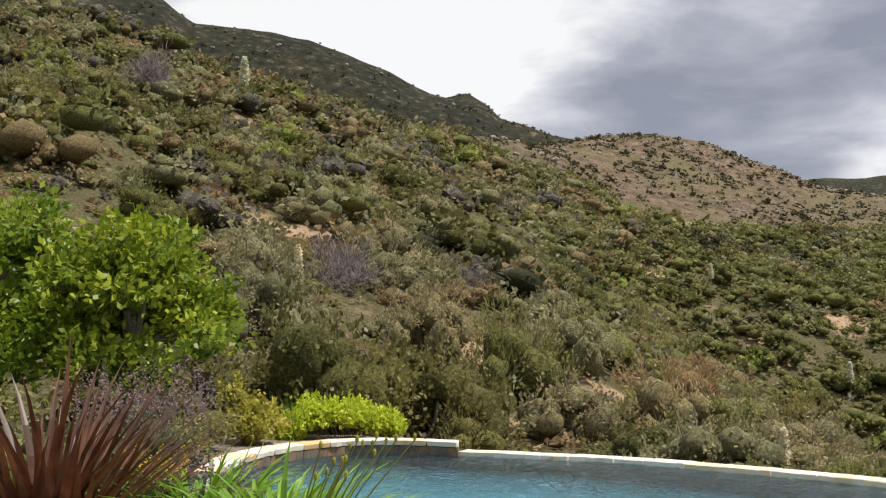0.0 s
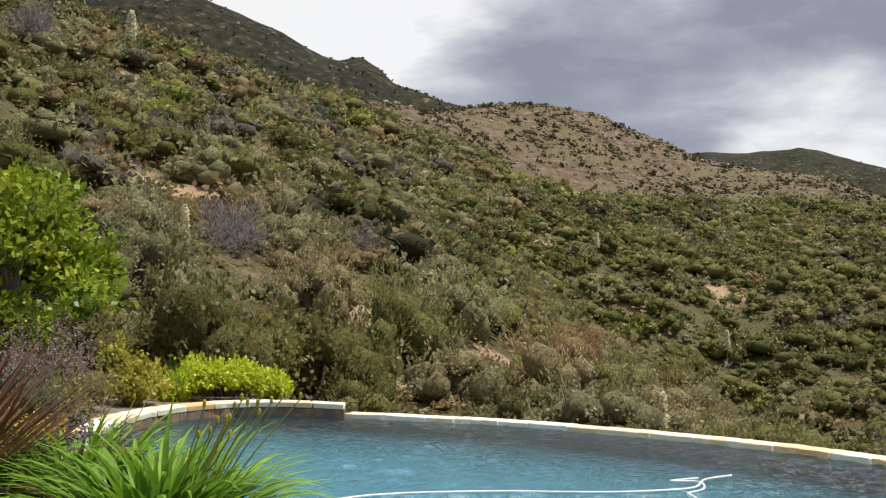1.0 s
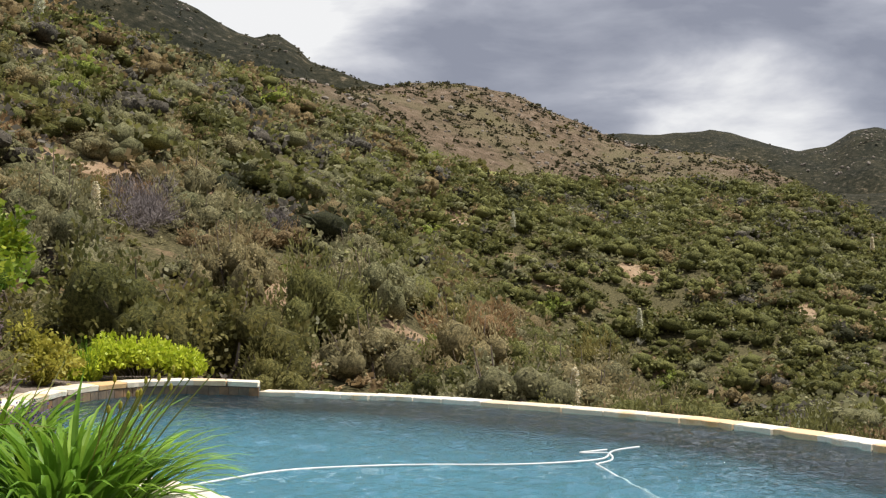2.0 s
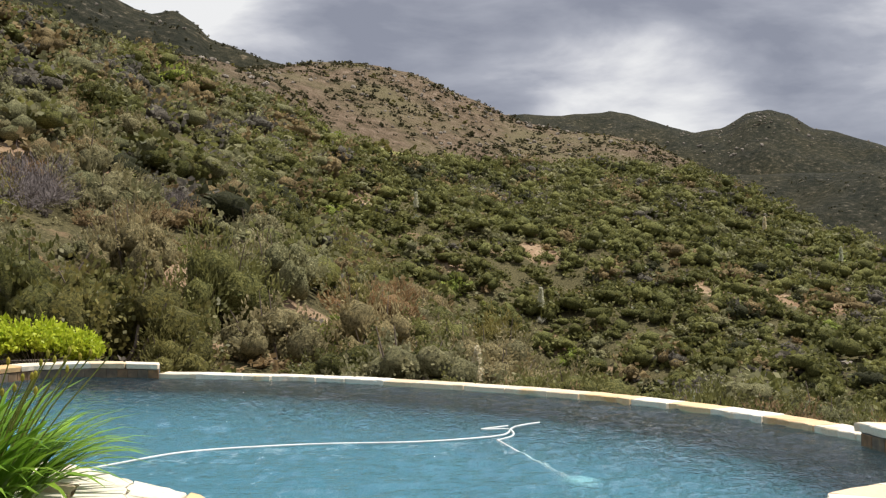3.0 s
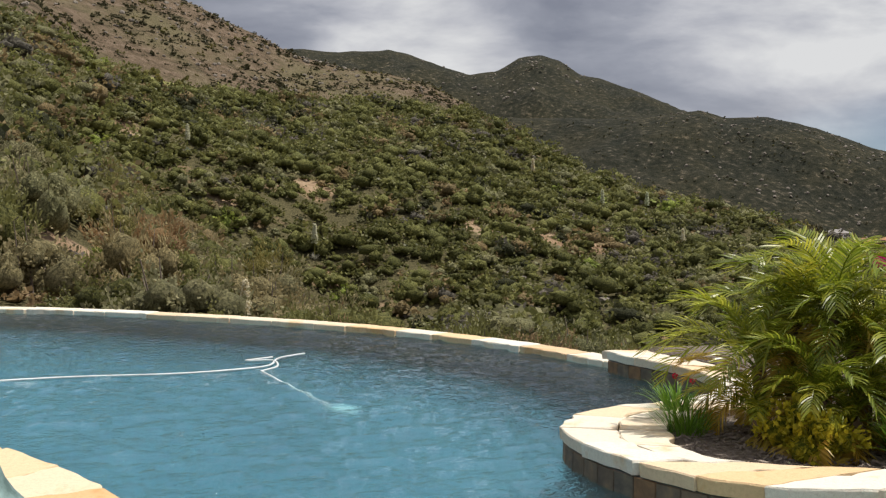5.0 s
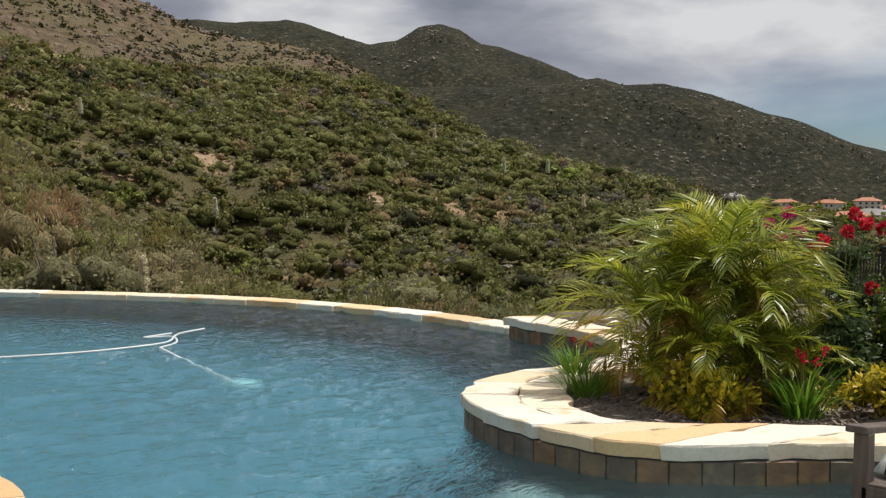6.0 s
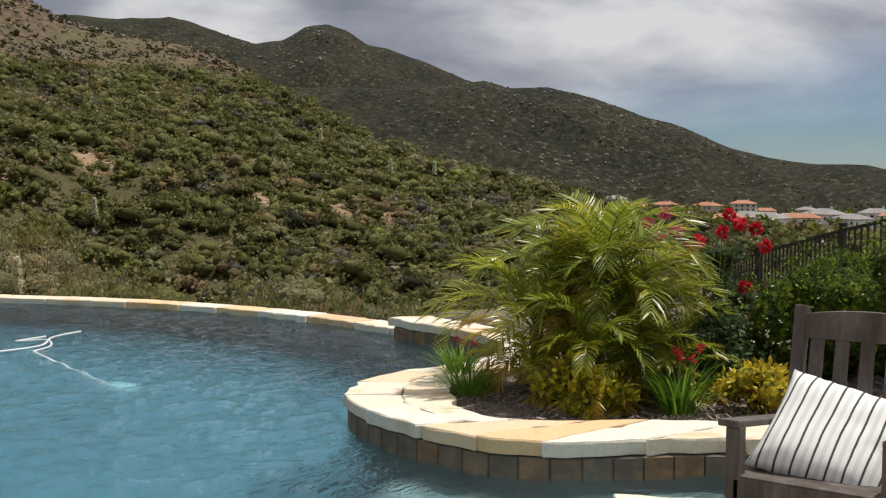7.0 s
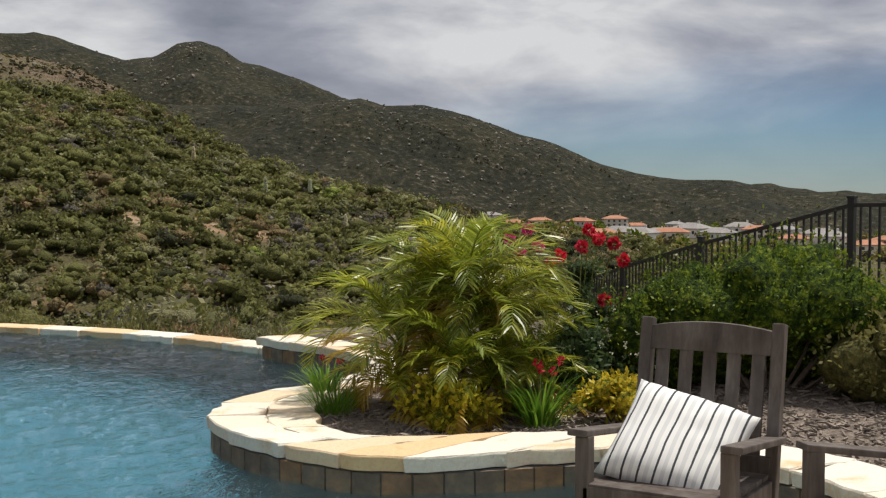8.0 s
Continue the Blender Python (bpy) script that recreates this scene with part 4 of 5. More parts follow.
def tuft(name, seed, n, length, width, lean, droop, spread, mat, single=False):
    """A clump of strap leaves from one crown; single: every leaf an object of its own."""
    rng = np.random.default_rng(seed)
    root = new(name)
    models = []
    if single:
        for i in range(12):
            u = i / 11
            v, f = join([blade(rng, (0, 0, -0.03), lean[0] + (lean[1] - lean[0]) * u, 0.0, length, width, droop[0] + (droop[1] - droop[0]) * rng.uniform())])
            me = bpy.data.meshes.new("leaf")
            me.from_pydata(v, [], f)
            me.materials.append(mat)
            models.append(me)
    chunks = []
    for i in range(n):
        a, q = rng.uniform(0, 2 * math.pi), spread * math.sqrt(rng.uniform())
        turn = a + rng.normal(0, 0.5)
        steep = 0.3 + 0.7 * q / spread
        if single:
            ob = new("leaf", models[int(min(11, max(0, rng.normal(steep, 0.15) * 11)))])
            ob.parent = root
            k = rng.uniform(0.6, 1.1)
            ob.matrix_basis = pose(q * math.cos(a), q * math.sin(a), 0, rng.normal(0, 4), rng.normal(0, 4), math.degrees(turn)) @ Matrix.Diagonal((k, rng.uniform(0.75, 1.2), k, 1))
        else:
            chunks.append(blade(rng, (q * math.cos(a), q * math.sin(a), -0.03), rng.uniform(*lean) * steep, turn, length * rng.uniform(0.65, 1.1), width * rng.uniform(0.75, 1.2), rng.uniform(*droop)))
    if chunks:
        tagged(link("foliage", *join(chunks), mat, root), kind="stuff")
    return root


def put(ob, x, y, z, turn=0, s=1.0, label="", category="", group=""):
    ob.matrix_basis = pose(x, y, z, 0, 0, turn)
    ob.scale = s if isinstance(s, tuple) else (s, s, s)
    return tagged(ob, label, category, group)


def leafy(name, seed, blobs, n, size, mat, squash=0.85, lo=0.7, core=0.72):
    """A leafy crown over a heap of blobs."""
    rng = np.random.default_rng(seed)
    p, d = bush_points(rng, blobs, n, squash, lo)
    half = n // 24 * 12
    p[:half], d[:half] = sprigs(rng, blobs, half // 12, 12, float(blobs[:, 3].mean()) * 0.36, squash, 0.2)
    leaf = leaf_quads(rng, p, d + rng.normal(0, 0.65, d.shape), rng.uniform(size[0], size[1], n), rng.uniform(size[0], size[1], n) * 0.3)
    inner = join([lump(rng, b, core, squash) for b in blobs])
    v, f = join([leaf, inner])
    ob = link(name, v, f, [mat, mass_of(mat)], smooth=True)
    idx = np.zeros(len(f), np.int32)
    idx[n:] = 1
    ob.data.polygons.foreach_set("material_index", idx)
    return ob


def stems_for(blobs, parent, r=0.012, mat=None):
    return tagged(link("branchwork", *join([tube([(b[0] * 0.1, b[1] * 0.1, -0.08), tuple(b[:3] * (0.6, 0.6, 0.5)), tuple(b[:3] + (0, 0, b[3] * 0.5))], [r, r * 0.7, r * 0.3], 4) for b in blobs]), mat or M_BARK, parent), kind="stuff")


def flower_head(rng, c, r, n=26):
    """A double flower: petals round a centre."""
    d = rng.normal(size=(n, 3))
    d /= np.linalg.norm(d, axis=1, keepdims=True)
    p = np.array(c) + d * r * 0.35
    return leaf_quads(rng, p, d + rng.normal(0, 0.4, d.shape), np.full(n, r * 0.9), np.full(n, r * 0.42))


# -- date palm in the raised bed --
def frond_mesh(name, seed, length, pairs, mat, droop=1.5, leaf=0.3):
    """A feather leaf along +x from the origin, arching down: rachis and two ranks of leaflets."""
    rng = np.random.default_rng(seed)
    pts, p, ang = [], np.zeros(3), 0.0
    n = 16
    for i in range(n + 1):
        pts.append(p.copy())
        p = p + np.array([math.cos(ang), 0, math.sin(ang)]) * length / n
        ang -= droop / n * (0.35 + 1.3 * i / n)
    pts = np.array(pts)
    chunks = [tube(pts, [0.009 * (1 - 0.85 * i / n) for i in range(n + 1)], 4)]
    for i in range(pairs):
        t = 0.16 + 0.84 * i / (pairs - 1)
        u = t * n
        j = min(int(u), n - 1)
        c = pts[j] + (pts[j + 1] - pts[j]) * (u - j)
        tg = (pts[j + 1] - pts[j]) / np.linalg.norm(pts[j + 1] - pts[j])
        upv = np.array([-tg[2], 0, tg[0]])
        ln = leaf * (0.55 + 1.2 * t - 1.35 * t * t + 0.1) * rng.uniform(0.88, 1.12)
        for s in (-1, 1):
            d = tg * (0.5 + 0.4 * t) + np.array([0, s, 0]) * (1.0 - 0.35 * t) + upv * rng.uniform(0.1, 0.4)
            d /= np.linalg.norm(d)
            w = np.cross(d, upv + rng.normal(0, 0.25, 3))
            w *= 0.0085 / max(np.linalg.norm(w), 1e-6)
            sag = rng.uniform(0.12, 0.5) * ln
            q1 = c + d * ln * 0.35
            q2 = c + d * ln * 0.7 - np.array([0, 0, sag * 0.35])
            e = c + d * ln * 0.95 - np.array([0, 0, sag])
            chunks.append(([c - w * 0.5, c + w * 0.5, q1 + w, q1 - w, q2 + w * 0.8, q2 - w * 0.8, e], [(0, 1, 2, 3), (3, 2, 4, 5), (5, 4, 6)]))
    v, f = join(chunks)
    me = bpy.data.meshes.new(name)
    me.from_pydata(v, [], f)
    me.materials.append(mat)
    me.update()
    return me


palm = tagged(new("date_palm"), "clustered feather-leaved date palm with green arching fronds", "palm tree")
palm.location = (5.31, 5.16, 0.06)
palm.scale = (0.93, 0.93, 0.98)
green_fronds = [frond_mesh("frond", 100 + i, 0.86 + 0.06 * i, 29, L_PALM, 1.5 + 0.2 * i, 0.27) for i in range(5)]
dry_fronds = [frond_mesh("dry_frond", 120 + i, 0.66 + 0.07 * i, 28, L_PALMDRY, 1.7 + 0.3 * i, 0.23) for i in range(3)]
pr = np.random.default_rng(31)
for tx, ty, th, lean in [(0.0, 0.0, 0.88, 0), (-0.28, 0.22, 0.46, 1), (0.3, -0.12, 0.6, 2), (0.1, 0.34, 0.74, 3), (-0.3, -0.18, 0.34, 4), (0.5, 0.1, 0.44, 5), (-0.42, 0.02, 0.16, 6), (0.05, -0.36, 0.2, 7), (0.42, -0.32, 0.22, 8)]:
    dx, dy = 0.1 * math.cos(lean * 1.3), 0.1 * math.sin(lean * 1.3)
    link("trunk", *tube([(tx, ty, -0.1), (tx + dx * 0.3, ty + dy * 0.3, th * 0.5), (tx + dx, ty + dy, th)], [0.06, 0.055, 0.05], 8), M_PALMTRUNK, palm)
    count = 18 if th > 0.3 else 9
    for i in range(count):
        turn = 360 * i / count * 2.4 + pr.uniform(-14, 14)
        rise = 84 - 58 * ((i + 0.5) / count) ** 0.9 + pr.uniform(-7, 7)
        fr = new("frond", green_fronds[pr.integers(5)])
        fr.parent = palm
        k = pr.uniform(0.64, 0.88) * (0.8 if th < 0.4 else 1.0)
        fr.matrix_basis = pose(tx + dx, ty + dy, th - 0.03) @ pose(0, 0, 0, 0, 0, turn) @ pose(0, 0, 0, pr.uniform(-25, 25), -rise, 0) @ Matrix.Scale(k, 4)
    for i in range(11 if th < 0.5 else 7):
        fr = tagged(new("dry_frond", dry_fronds[pr.integers(3)]), "yellowed drying frond")
        fr.parent = palm
        fr.matrix_basis = pose(tx + dx, ty + dy, th - 0.1) @ pose(0, 0, 0, 0, 0, pr.uniform(0, 360)) @ pose(0, 0, 0, pr.uniform(-30, 30), -pr.uniform(-25, 15), 0) @ Matrix.Scale(pr.uniform(0.65, 0.88), 4)
for turn, rise in ((150, 18), (165, 10), (172, 24)):
    fr = tagged(new("dry_frond", dry_fronds[0]), "bare straw-coloured cut frond stalk")
    fr.parent = palm
    fr.matrix_basis = pose(-0.3, 0.2, 0.42) @ pose(0, 0, 0, 0, 0, turn) @ pose(0, 0, 0, 0, -rise, 0) @ Matrix.Diagonal((1.1, 0.25, 0.4, 1))

# -- golden shrubs, day lily, roses, hedge --
hb = heap(np.random.default_rng(41), 11, 0.17, (0.08, 0.13), 0.27)
gold = leafy("golden_shrub", 42, hb, 1100, (0.03, 0.055), L_GOLD, 0.9)
stems_for(hb, gold, 0.008)
put(gold, 4.88, 4.8, 0.08, 0, (1.0, 1.0, 1.1), "golden variegated euonymus shrub in the mulch", "shrub", "golden shrubs in the bed")
g2 = copy_thing(gold, pose(5.72, 4.15, 0.1, 0, 0, 120))
g2.scale = (0.95, 0.95, 1.0)

def day_lily(seed, blooms):
    rng = np.random.default_rng(seed)
    ob = tuft("day_lily", seed, 120, 0.42, 0.008, (0.15, 0.8), (0.7, 1.7), 0.09, L_STRAP)
    st, fl = [], []
    for i in range(blooms):
        a, q, h = rng.uniform(0, 6.28), rng.uniform(0.03, 0.2), rng.uniform(0.3, 0.4)
        c = (q * math.cos(a), q * math.sin(a), h)
        st.append(tube([(0.02 * math.cos(a), 0.02 * math.sin(a), 0), (c[0] * 0.6, c[1] * 0.6, h * 0.6), c], [0.005, 0.004, 0.003], 4))
        link("bloom", *flower_head(rng, c, 0.03, 14), L_RED, ob, label="scarlet bloom")
    tagged(link("stalkwork", *join(st), L_STALK, ob), kind="stuff")
    return ob


put(day_lily(51, 4), 5.32, 4.42, 0.08, 0, 1.0, "green strap-leaved day lily with scarlet blooms", "flower")
put(day_lily(52, 2), 4.98, 6.15, 0.08, 0, 0.8, "green strap-leaved day lily with scarlet blooms", "flower")
put(tuft("grass_clump", 53, 130, 0.3, 0.005, (0.2, 0.9), (0.6, 1.6), 0.12, L_STRAP), 4.66, 5.62, 0.07, 0, 1.0, "small green grass clump by the coping", "grass")


def rose_bush(seed, h, w, n, mats):
    rng = np.random.default_rng(seed)
    b = heap(rng, 12, w * 0.62, (w * 0.22, w * 0.36), h * 0.8)
    ob = leafy("rose_bush", seed, b, n, (0.035, 0.06), L_ROSE, 0.95, 0.55, 0.55)
    stems_for(b, ob, 0.012)
    return ob, rng


rb, rng = rose_bush(61, 1.05, 0.62, 1500, None)
for mat, where in ((L_PINK, [(-0.5, -0.1, 1.05), (-0.36, 0.05, 1.12), (-0.42, -0.12, 0.95), (-0.28, -0.2, 1.0)]), (L_RED, [(-0.12, -0.2, 0.93), (0.1, -0.12, 1.12), (0.16, -0.26, 1.06), (0.04, -0.3, 1.0), (0.28, -0.18, 1.02), (0.34, -0.22, 0.9), (0.2, -0.4, 0.62), (-0.2, -0.3, 0.88)])):
    for x, y, z in where:
        q = Matrix.Rotation(radians(-48), 4, "Z") @ Vector((x, y, 0))
        link("bloom", *join([flower_head(rng, (q.x, q.y, z), 0.05, 40)]), mat, rb)
        link("flower_stem", *tube([(q.x * 0.5, q.y * 0.5, z * 0.5), (q.x, q.y, z)], [0.006, 0.004], 4), L_STALK, rb)
put(rb, 6.8, 5.42, 0.1, 0, 1.0, "rose bush with crimson and magenta blooms", "rose bush")
low, rng = rose_bush(63, 0.62, 0.55, 1300, None)
low.name = "bedding_shrub"
put(low, 6.2, 4.75, 0.1, 0, 1.0, "dark small-leaved shrub with tiny pale flowers", "shrub")
tagged(link("blossom", *join([flower_head(rng, (q * math.cos(a), q * math.sin(a), z), 0.014, 6) for q, a, z in zip(rng.uniform(0.2, 0.5, 40), rng.uniform(0, 6.28, 40), rng.uniform(0.2, 0.62, 40))]), L_CREAM, low), kind="stuff")
put(tuft("flax_clump", 65, 60, 0.62, 0.014, (0.05, 0.5), (0.0, 0.5), 0.09, L_FLAX), 7.3, 5.35, 0.15, 0, 1.0, "small bronze-red flax clump behind the roses", "flax")

hr = np.random.default_rng(71)
hb = np.array([(0.75 * (u - 0.5) * 2.1, hr.normal(0, 0.16), hr.uniform(0.1, 0.5) + 0.14 * math.sin(math.pi * u), hr.uniform(0.26, 0.36)) for u in np.linspace(0, 1, 20)])
hedge = leafy("hedge", 72, hb, 15000, (0.018, 0.036), L_BOX, 1.0, 0.75, 0.85)
stems_for(hb, hedge, 0.014)
put(hedge, 7.15, 3.98, 0.1, -60, (1.05, 1.0, 1.15), "rounded dark green clipped hedge by the fence", "hedge")
hedge_b = leafy("low_hedge", 73, hb[:9] * (1, 1, 0.7, 0.8), 2000, (0.03, 0.06), L_OLIVE, 1.0, 0.75, 0.8)
put(hedge_b, 7.6, 2.7, 0.16, -50, (1.0, 1.0, 1.0), "low yellow-green shrub beside the hedge", "shrub")

# -- flower border on the other side --
flax = tuft("flax_clump", 81, 300, 1.62, 0.032, (0.0, 1.05), (0.1, 1.3), 0.34, L_FLAX, True)
put(flax, -2.95, 8.5, 0.08, 0, 1.0, "large bronze-red New Zealand flax with sword leaves", "flax")


def agapanthus(seed, n, stalks):
    rng = np.random.default_rng(seed)
    ob = tuft("agapanthus", seed, n, 1.0, 0.029, (0.05, 0.85), (0.9, 1.9), 0.42, L_STRAP, True)
    for i in range(stalks):
        a, q, h = rng.uniform(-1.2, 0.9), rng.uniform(0.35, 0.95), rng.uniform(0.75, 0.98)
        c = (q * math.cos(a), q * math.sin(a), h)
        stalk = link("stalk", *tube([(0.2 * math.cos(a), 0.2 * math.sin(a), 0), (c[0] * 0.7, c[1] * 0.7, h * 0.65), c], [0.006, 0.005, 0.004], 4), L_STALK, ob)
        link("flower_bud", *join([(ICO_V * (0.014, 0.014, 0.03) + np.array(c) + (0, 0, 0.02), ICO_F)]), L_YELLOW, stalk, label="pale green closed bud")
    return ob


put(agapanthus(83, 360, 16), -1.12, 7.55, 0.06, 0, 1.0, "bright green strap-leaved agapanthus clump with thin bud stalks", "flower", "agapanthus clumps")
put(agapanthus(84, 300, 3), -1.85, 8.75, 0.08, 40, 0.95, "bright green strap-leaved agapanthus clump with thin bud stalks", "flower", "agapanthus clumps")


def spiky(name, seed, n, h, w, leaf_m, flower_m, flowers, label):
    """A low plant with upright flower spikes."""
    rng = np.random.default_rng(seed)
    b = heap(rng, 8, w * 0.7, (w * 0.28, w * 0.42), h * 0.55)
    ob = leafy(name, seed, b, n, (0.03, 0.07), leaf_m, 0.9, 0.5, 0.6)
    sp = []
    for i in range(flowers):
        a, q, t = rng.uniform(0, 6.28), w * math.sqrt(rng.uniform()) * 0.95, rng.uniform(0.7, 1.05) * h
        p = np.array([(q * math.cos(a), q * math.sin(a), t * (0.7 + 0.3 * u)) for u in rng.uniform(0, 1, 22)]) + rng.normal(0, 0.012, (22, 3))
        sp.append(leaf_quads(rng, p, rng.normal(0, 1, (22, 3)), np.full(22, 0.026), np.full(22, 0.009)))
    tagged(link("inflorescence", *join(sp), flower_m, ob), kind="stuff")
    stems_for(b, ob, 0.008)
    return tagged(ob, label, "flower")


put(spiky("salvia_bush", 91, 2400, 1.35, 0.75, L_SALVIA, L_MAUVE, 120, "large sage bush covered with dusty mauve flowers"), -2.85, 10.75, 0.1)
put(spiky("salvia_bush", 92, 2000, 1.2, 0.7, L_OLIVE, L_MAUVE, 50, "green sage bush with a few mauve flowers"), -3.2, 12.6, 0.1)
put(spiky("lavender", 93, 700, 0.6, 0.3, L_GREYLEAF, L_PURPLE, 26, "grey-leaved lavender with purple flower spikes"), -1.75, 9.35, 0.08)
put(spiky("lavender", 94, 700, 0.62, 0.3, L_GREYLEAF, L_MAUVE, 26, "grey-leaved lavender with pale flower spikes"), -2.4, 10.2, 0.08)
put(spiky("yarrow", 95, 800, 0.72, 0.32, L_FRESH, L_GOLD, 34, "green yarrow with bright yellow flowers"), -2.35, 9.5, 0.08)
put(spiky("heuchera", 96, 700, 0.34, 0.32, L_FLAX, L_MAUVE, 20, "dark red-leaved coral bells with pink flowers"), -1.5, 9.0, 0.08)
put(spiky("woolly_plant", 97, 700, 0.22, 0.32, L_GREYLEAF, L_CREAM, 8, "silvery woolly-leaved low plant"), -2.1, 8.15, 0.06)
yb = heap(np.random.default_rng(98), 9, 0.3, (0.16, 0.25), 0.6)
yel = leafy("golden_breath_shrub", 99, yb, 1500, (0.03, 0.08), L_YELLOW, 1.0, 0.5, 0.55)
stems_for(yb, yel, 0.01)
put(yel, -2.95, 16.9, 0.1, 0, 1.5, "feathery yellow-green shrub above the pool wall", "shrub")
lr = np.random.default_rng(4)
lb = np.array([(x, lr.normal(0, 0.2), lr.uniform(0.02, 0.1) + 0.2 * (1 - (x / 0.85) ** 2), lr.uniform(0.12, 0.24)) for x in np.linspace(-0.85, 0.8, 18)])
lime = leafy("lime_groundcover", 101, lb, 3600, (0.04, 0.1), L_LIME, 0.95, 0.7, 0.66)
stems_for(lb, lime, 0.008)
put(lime, -1.62, 18.1, 0.1, 4, (1.05, 1.05, 1.3), "bright lime-green mound of ground cover above the wall", "ground cover")
put(tuft("grass_clump", 102, 46, 0.8, 0.008, (0.0, 0.5), (0.1, 1.0), 0.1, L_STRAP), -2.35, 17.9, 0.08, 0, 1.0, "tall green grass clump beside the ground cover", "grass")


def tree(name, seed, h, r, n, mat, label, leaf=(0.08, 0.15)):
    """A small tree: tapered trunk, limbs and a crown of many leaves."""
    rng = np.random.default_rng(seed)
    top = h - r * 0.9
    blobs = []
    for i in range(26):
        a, q = rng.uniform(0, 6.28), r * math.sqrt(rng.uniform()) * 0.85
        blobs.append((q * math.cos(a), q * math.sin(a), top * 0.5 + rng.uniform(-0.3, 1.12) * (h - top) * (1 - 0.5 * (q / r) ** 2), r * rng.uniform(0.22, 0.36)))
    blobs = np.array(blobs)
    root = tagged(new(name), label, "tree")
    link("trunk", *tube([(0, 0, -0.2), (0.05, 0.02, top * 0.35), (0, 0.04, top * 0.8)], [0.13, 0.1, 0.07], 8), M_BARK, root, smooth=True)
    for b in blobs[:12]:
        link("limb", *tube([(0.03, 0.02, top * rng.uniform(0.3, 0.6)), tuple(b[:3] * (0.5, 0.5, 0.8)), tuple(b[:3])], [0.05, 0.035, 0.012], 5), M_BARK, root)
    cr = leafy("crown", seed + 1, blobs, n, leaf, mat, 0.95, 0.6, 0.5)
    cr.parent = root
    return root


t1 = tree("pear_tree", 111, 4.15, 1.55, 9500, L_TREE, "young fruit tree with dense bright green leaves")
t1.matrix_basis = pose(-3.95, 14.2, 0.15)
t2 = tree("pear_tree", 113, 4.1, 1.65, 9000, L_TREE, "broad fruit tree with dense bright green leaves")
t2.matrix_basis = pose(-5.9, 14.2, 0.1, 0, 0, 70)
t3 = tree("oak_tree", 115, 5.0, 1.7, 4600, L_BOX, "dark green tree at the foot of the slope")
t3.matrix_basis = pose(-7.7, 18.4, 0.0, 0, 0, 30)


# shrubs under the trees
for i, (x, y, r, m) in enumerate([(-4.7, 12.0, 0.9, L_OLIVE), (-5.9, 12.4, 1.0, L_ROSE), (-3.9, 11.6, 0.7, L_SALVIA), (-6.6, 10.6, 1.0, L_ROSE), (-4.4, 9.8, 0.7, L_ROSE), (-3.6, 15.9, 0.8, L_OLIVE), (-5.2, 16.6, 1.0, L_SUMAC), (-3.3, 9.4, 0.55, L_FRESH)]):
    b = heap(np.random.default_rng(300 + i), 10, 0.6 * r, (0.26 * r, 0.42 * r), 0.75 * r)
    ob = leafy("border_shrub", 310 + i, b, 1300, (0.04, 0.09), m, 0.9, 0.6, 0.62)
    stems_for(b, ob, 0.012)
    put(ob, x, y, 0.08, 0, 1.35, "leafy shrub in the shade below the fruit trees", "shrub", "border shrubs")

# ---- yuccas in flower on the slopes ----
def yucca(seed):
    rng = np.random.default_rng(seed)
    ob = tuft("yucca", seed, 60, 0.6, 0.02, (0.1, 1.3), (0.0, 0.2), 0.06, L_GREYLEAF)
    link("stalk", *tube([(0, 0, 0), (0.02, 0, 1.2), (0.0, 0.02, 2.4)], [0.035, 0.028, 0.012], 6), L_STALK, ob)
    n = 1100
    z = rng.uniform(1.15, 2.45, n)
    rad = 0.17 * np.sqrt(np.clip((2.5 - z) / 1.0, 0.03, 1)) * np.sqrt(rng.uniform(0.1, 1, n))
    a = rng.uniform(0, 6.283, n)
    p = np.column_stack([rad * np.cos(a), rad * np.sin(a), z])
    tagged(link("flower_plume", *leaf_quads(rng, p, rng.normal(0, 1, (n, 3)) - (0, 0, 0.6), np.full(n, 0.085), np.full(n, 0.038)), L_CREAM, ob, label="creamy white flower plume"), kind="stuff")
    return tagged(ob, "flowering yucca with a creamy white plume on the slope", "yucca", "flowering yuccas")


yuc = yucca(131)
for i, (az, r, top, s) in enumerate(YUCCAS):
    ob = yuc if i == 0 else copy_thing(yuc, pose(0, 0, 0))
    x, y = r * math.sin(radians(az)), r * math.cos(radians(az))
    z = 1.58 + r * math.tan(radians(top)) - 2.45 * s
    ob.matrix_basis = pose(x, y, min(z, ground_at(x, y) + 0.02) if z > ground_at(x, y) else z, 0, 0, 37 * i)
    ob.scale = (s * 1.15, s * 1.15, s)

# ---- garden furniture and fittings ----
k = Mat("weathered_wood", 0.75, spec=0.3)
gr = k.noise(14, 6, 0.65, "Object", (1.0, 1.0, 0.12))
gr2 = k.noise(3, 4, 0.6, "Object")
col = k.ramp(gr, [(0.28, (0.06, 0.05, 0.045)), (0.5, (0.115, 0.098, 0.088)), (0.72, (0.2, 0.18, 0.165))])
k.color(k.mix(1.0, col, k.ramp(gr2, [(0.3, (0.72, 0.64, 0.58)), (0.7, (1.15, 1.15, 1.15))]), "MULTIPLY")).bump(gr, 0.5, 0.004)
M_WOOD = k.m
k = Mat("striped_cloth", 0.9, spec=0.2)
sx = k.n.new("ShaderNodeSeparateXYZ")
k.l.new(k.co.outputs["Object"], sx.inputs[0])
wob = k.math("MULTIPLY_ADD", k.noise(6, 2, 0.5, "Object"), 0.012, sx.outputs["X"])
ph = k.math("FRACT", k.math("MULTIPLY", wob, 18.5))
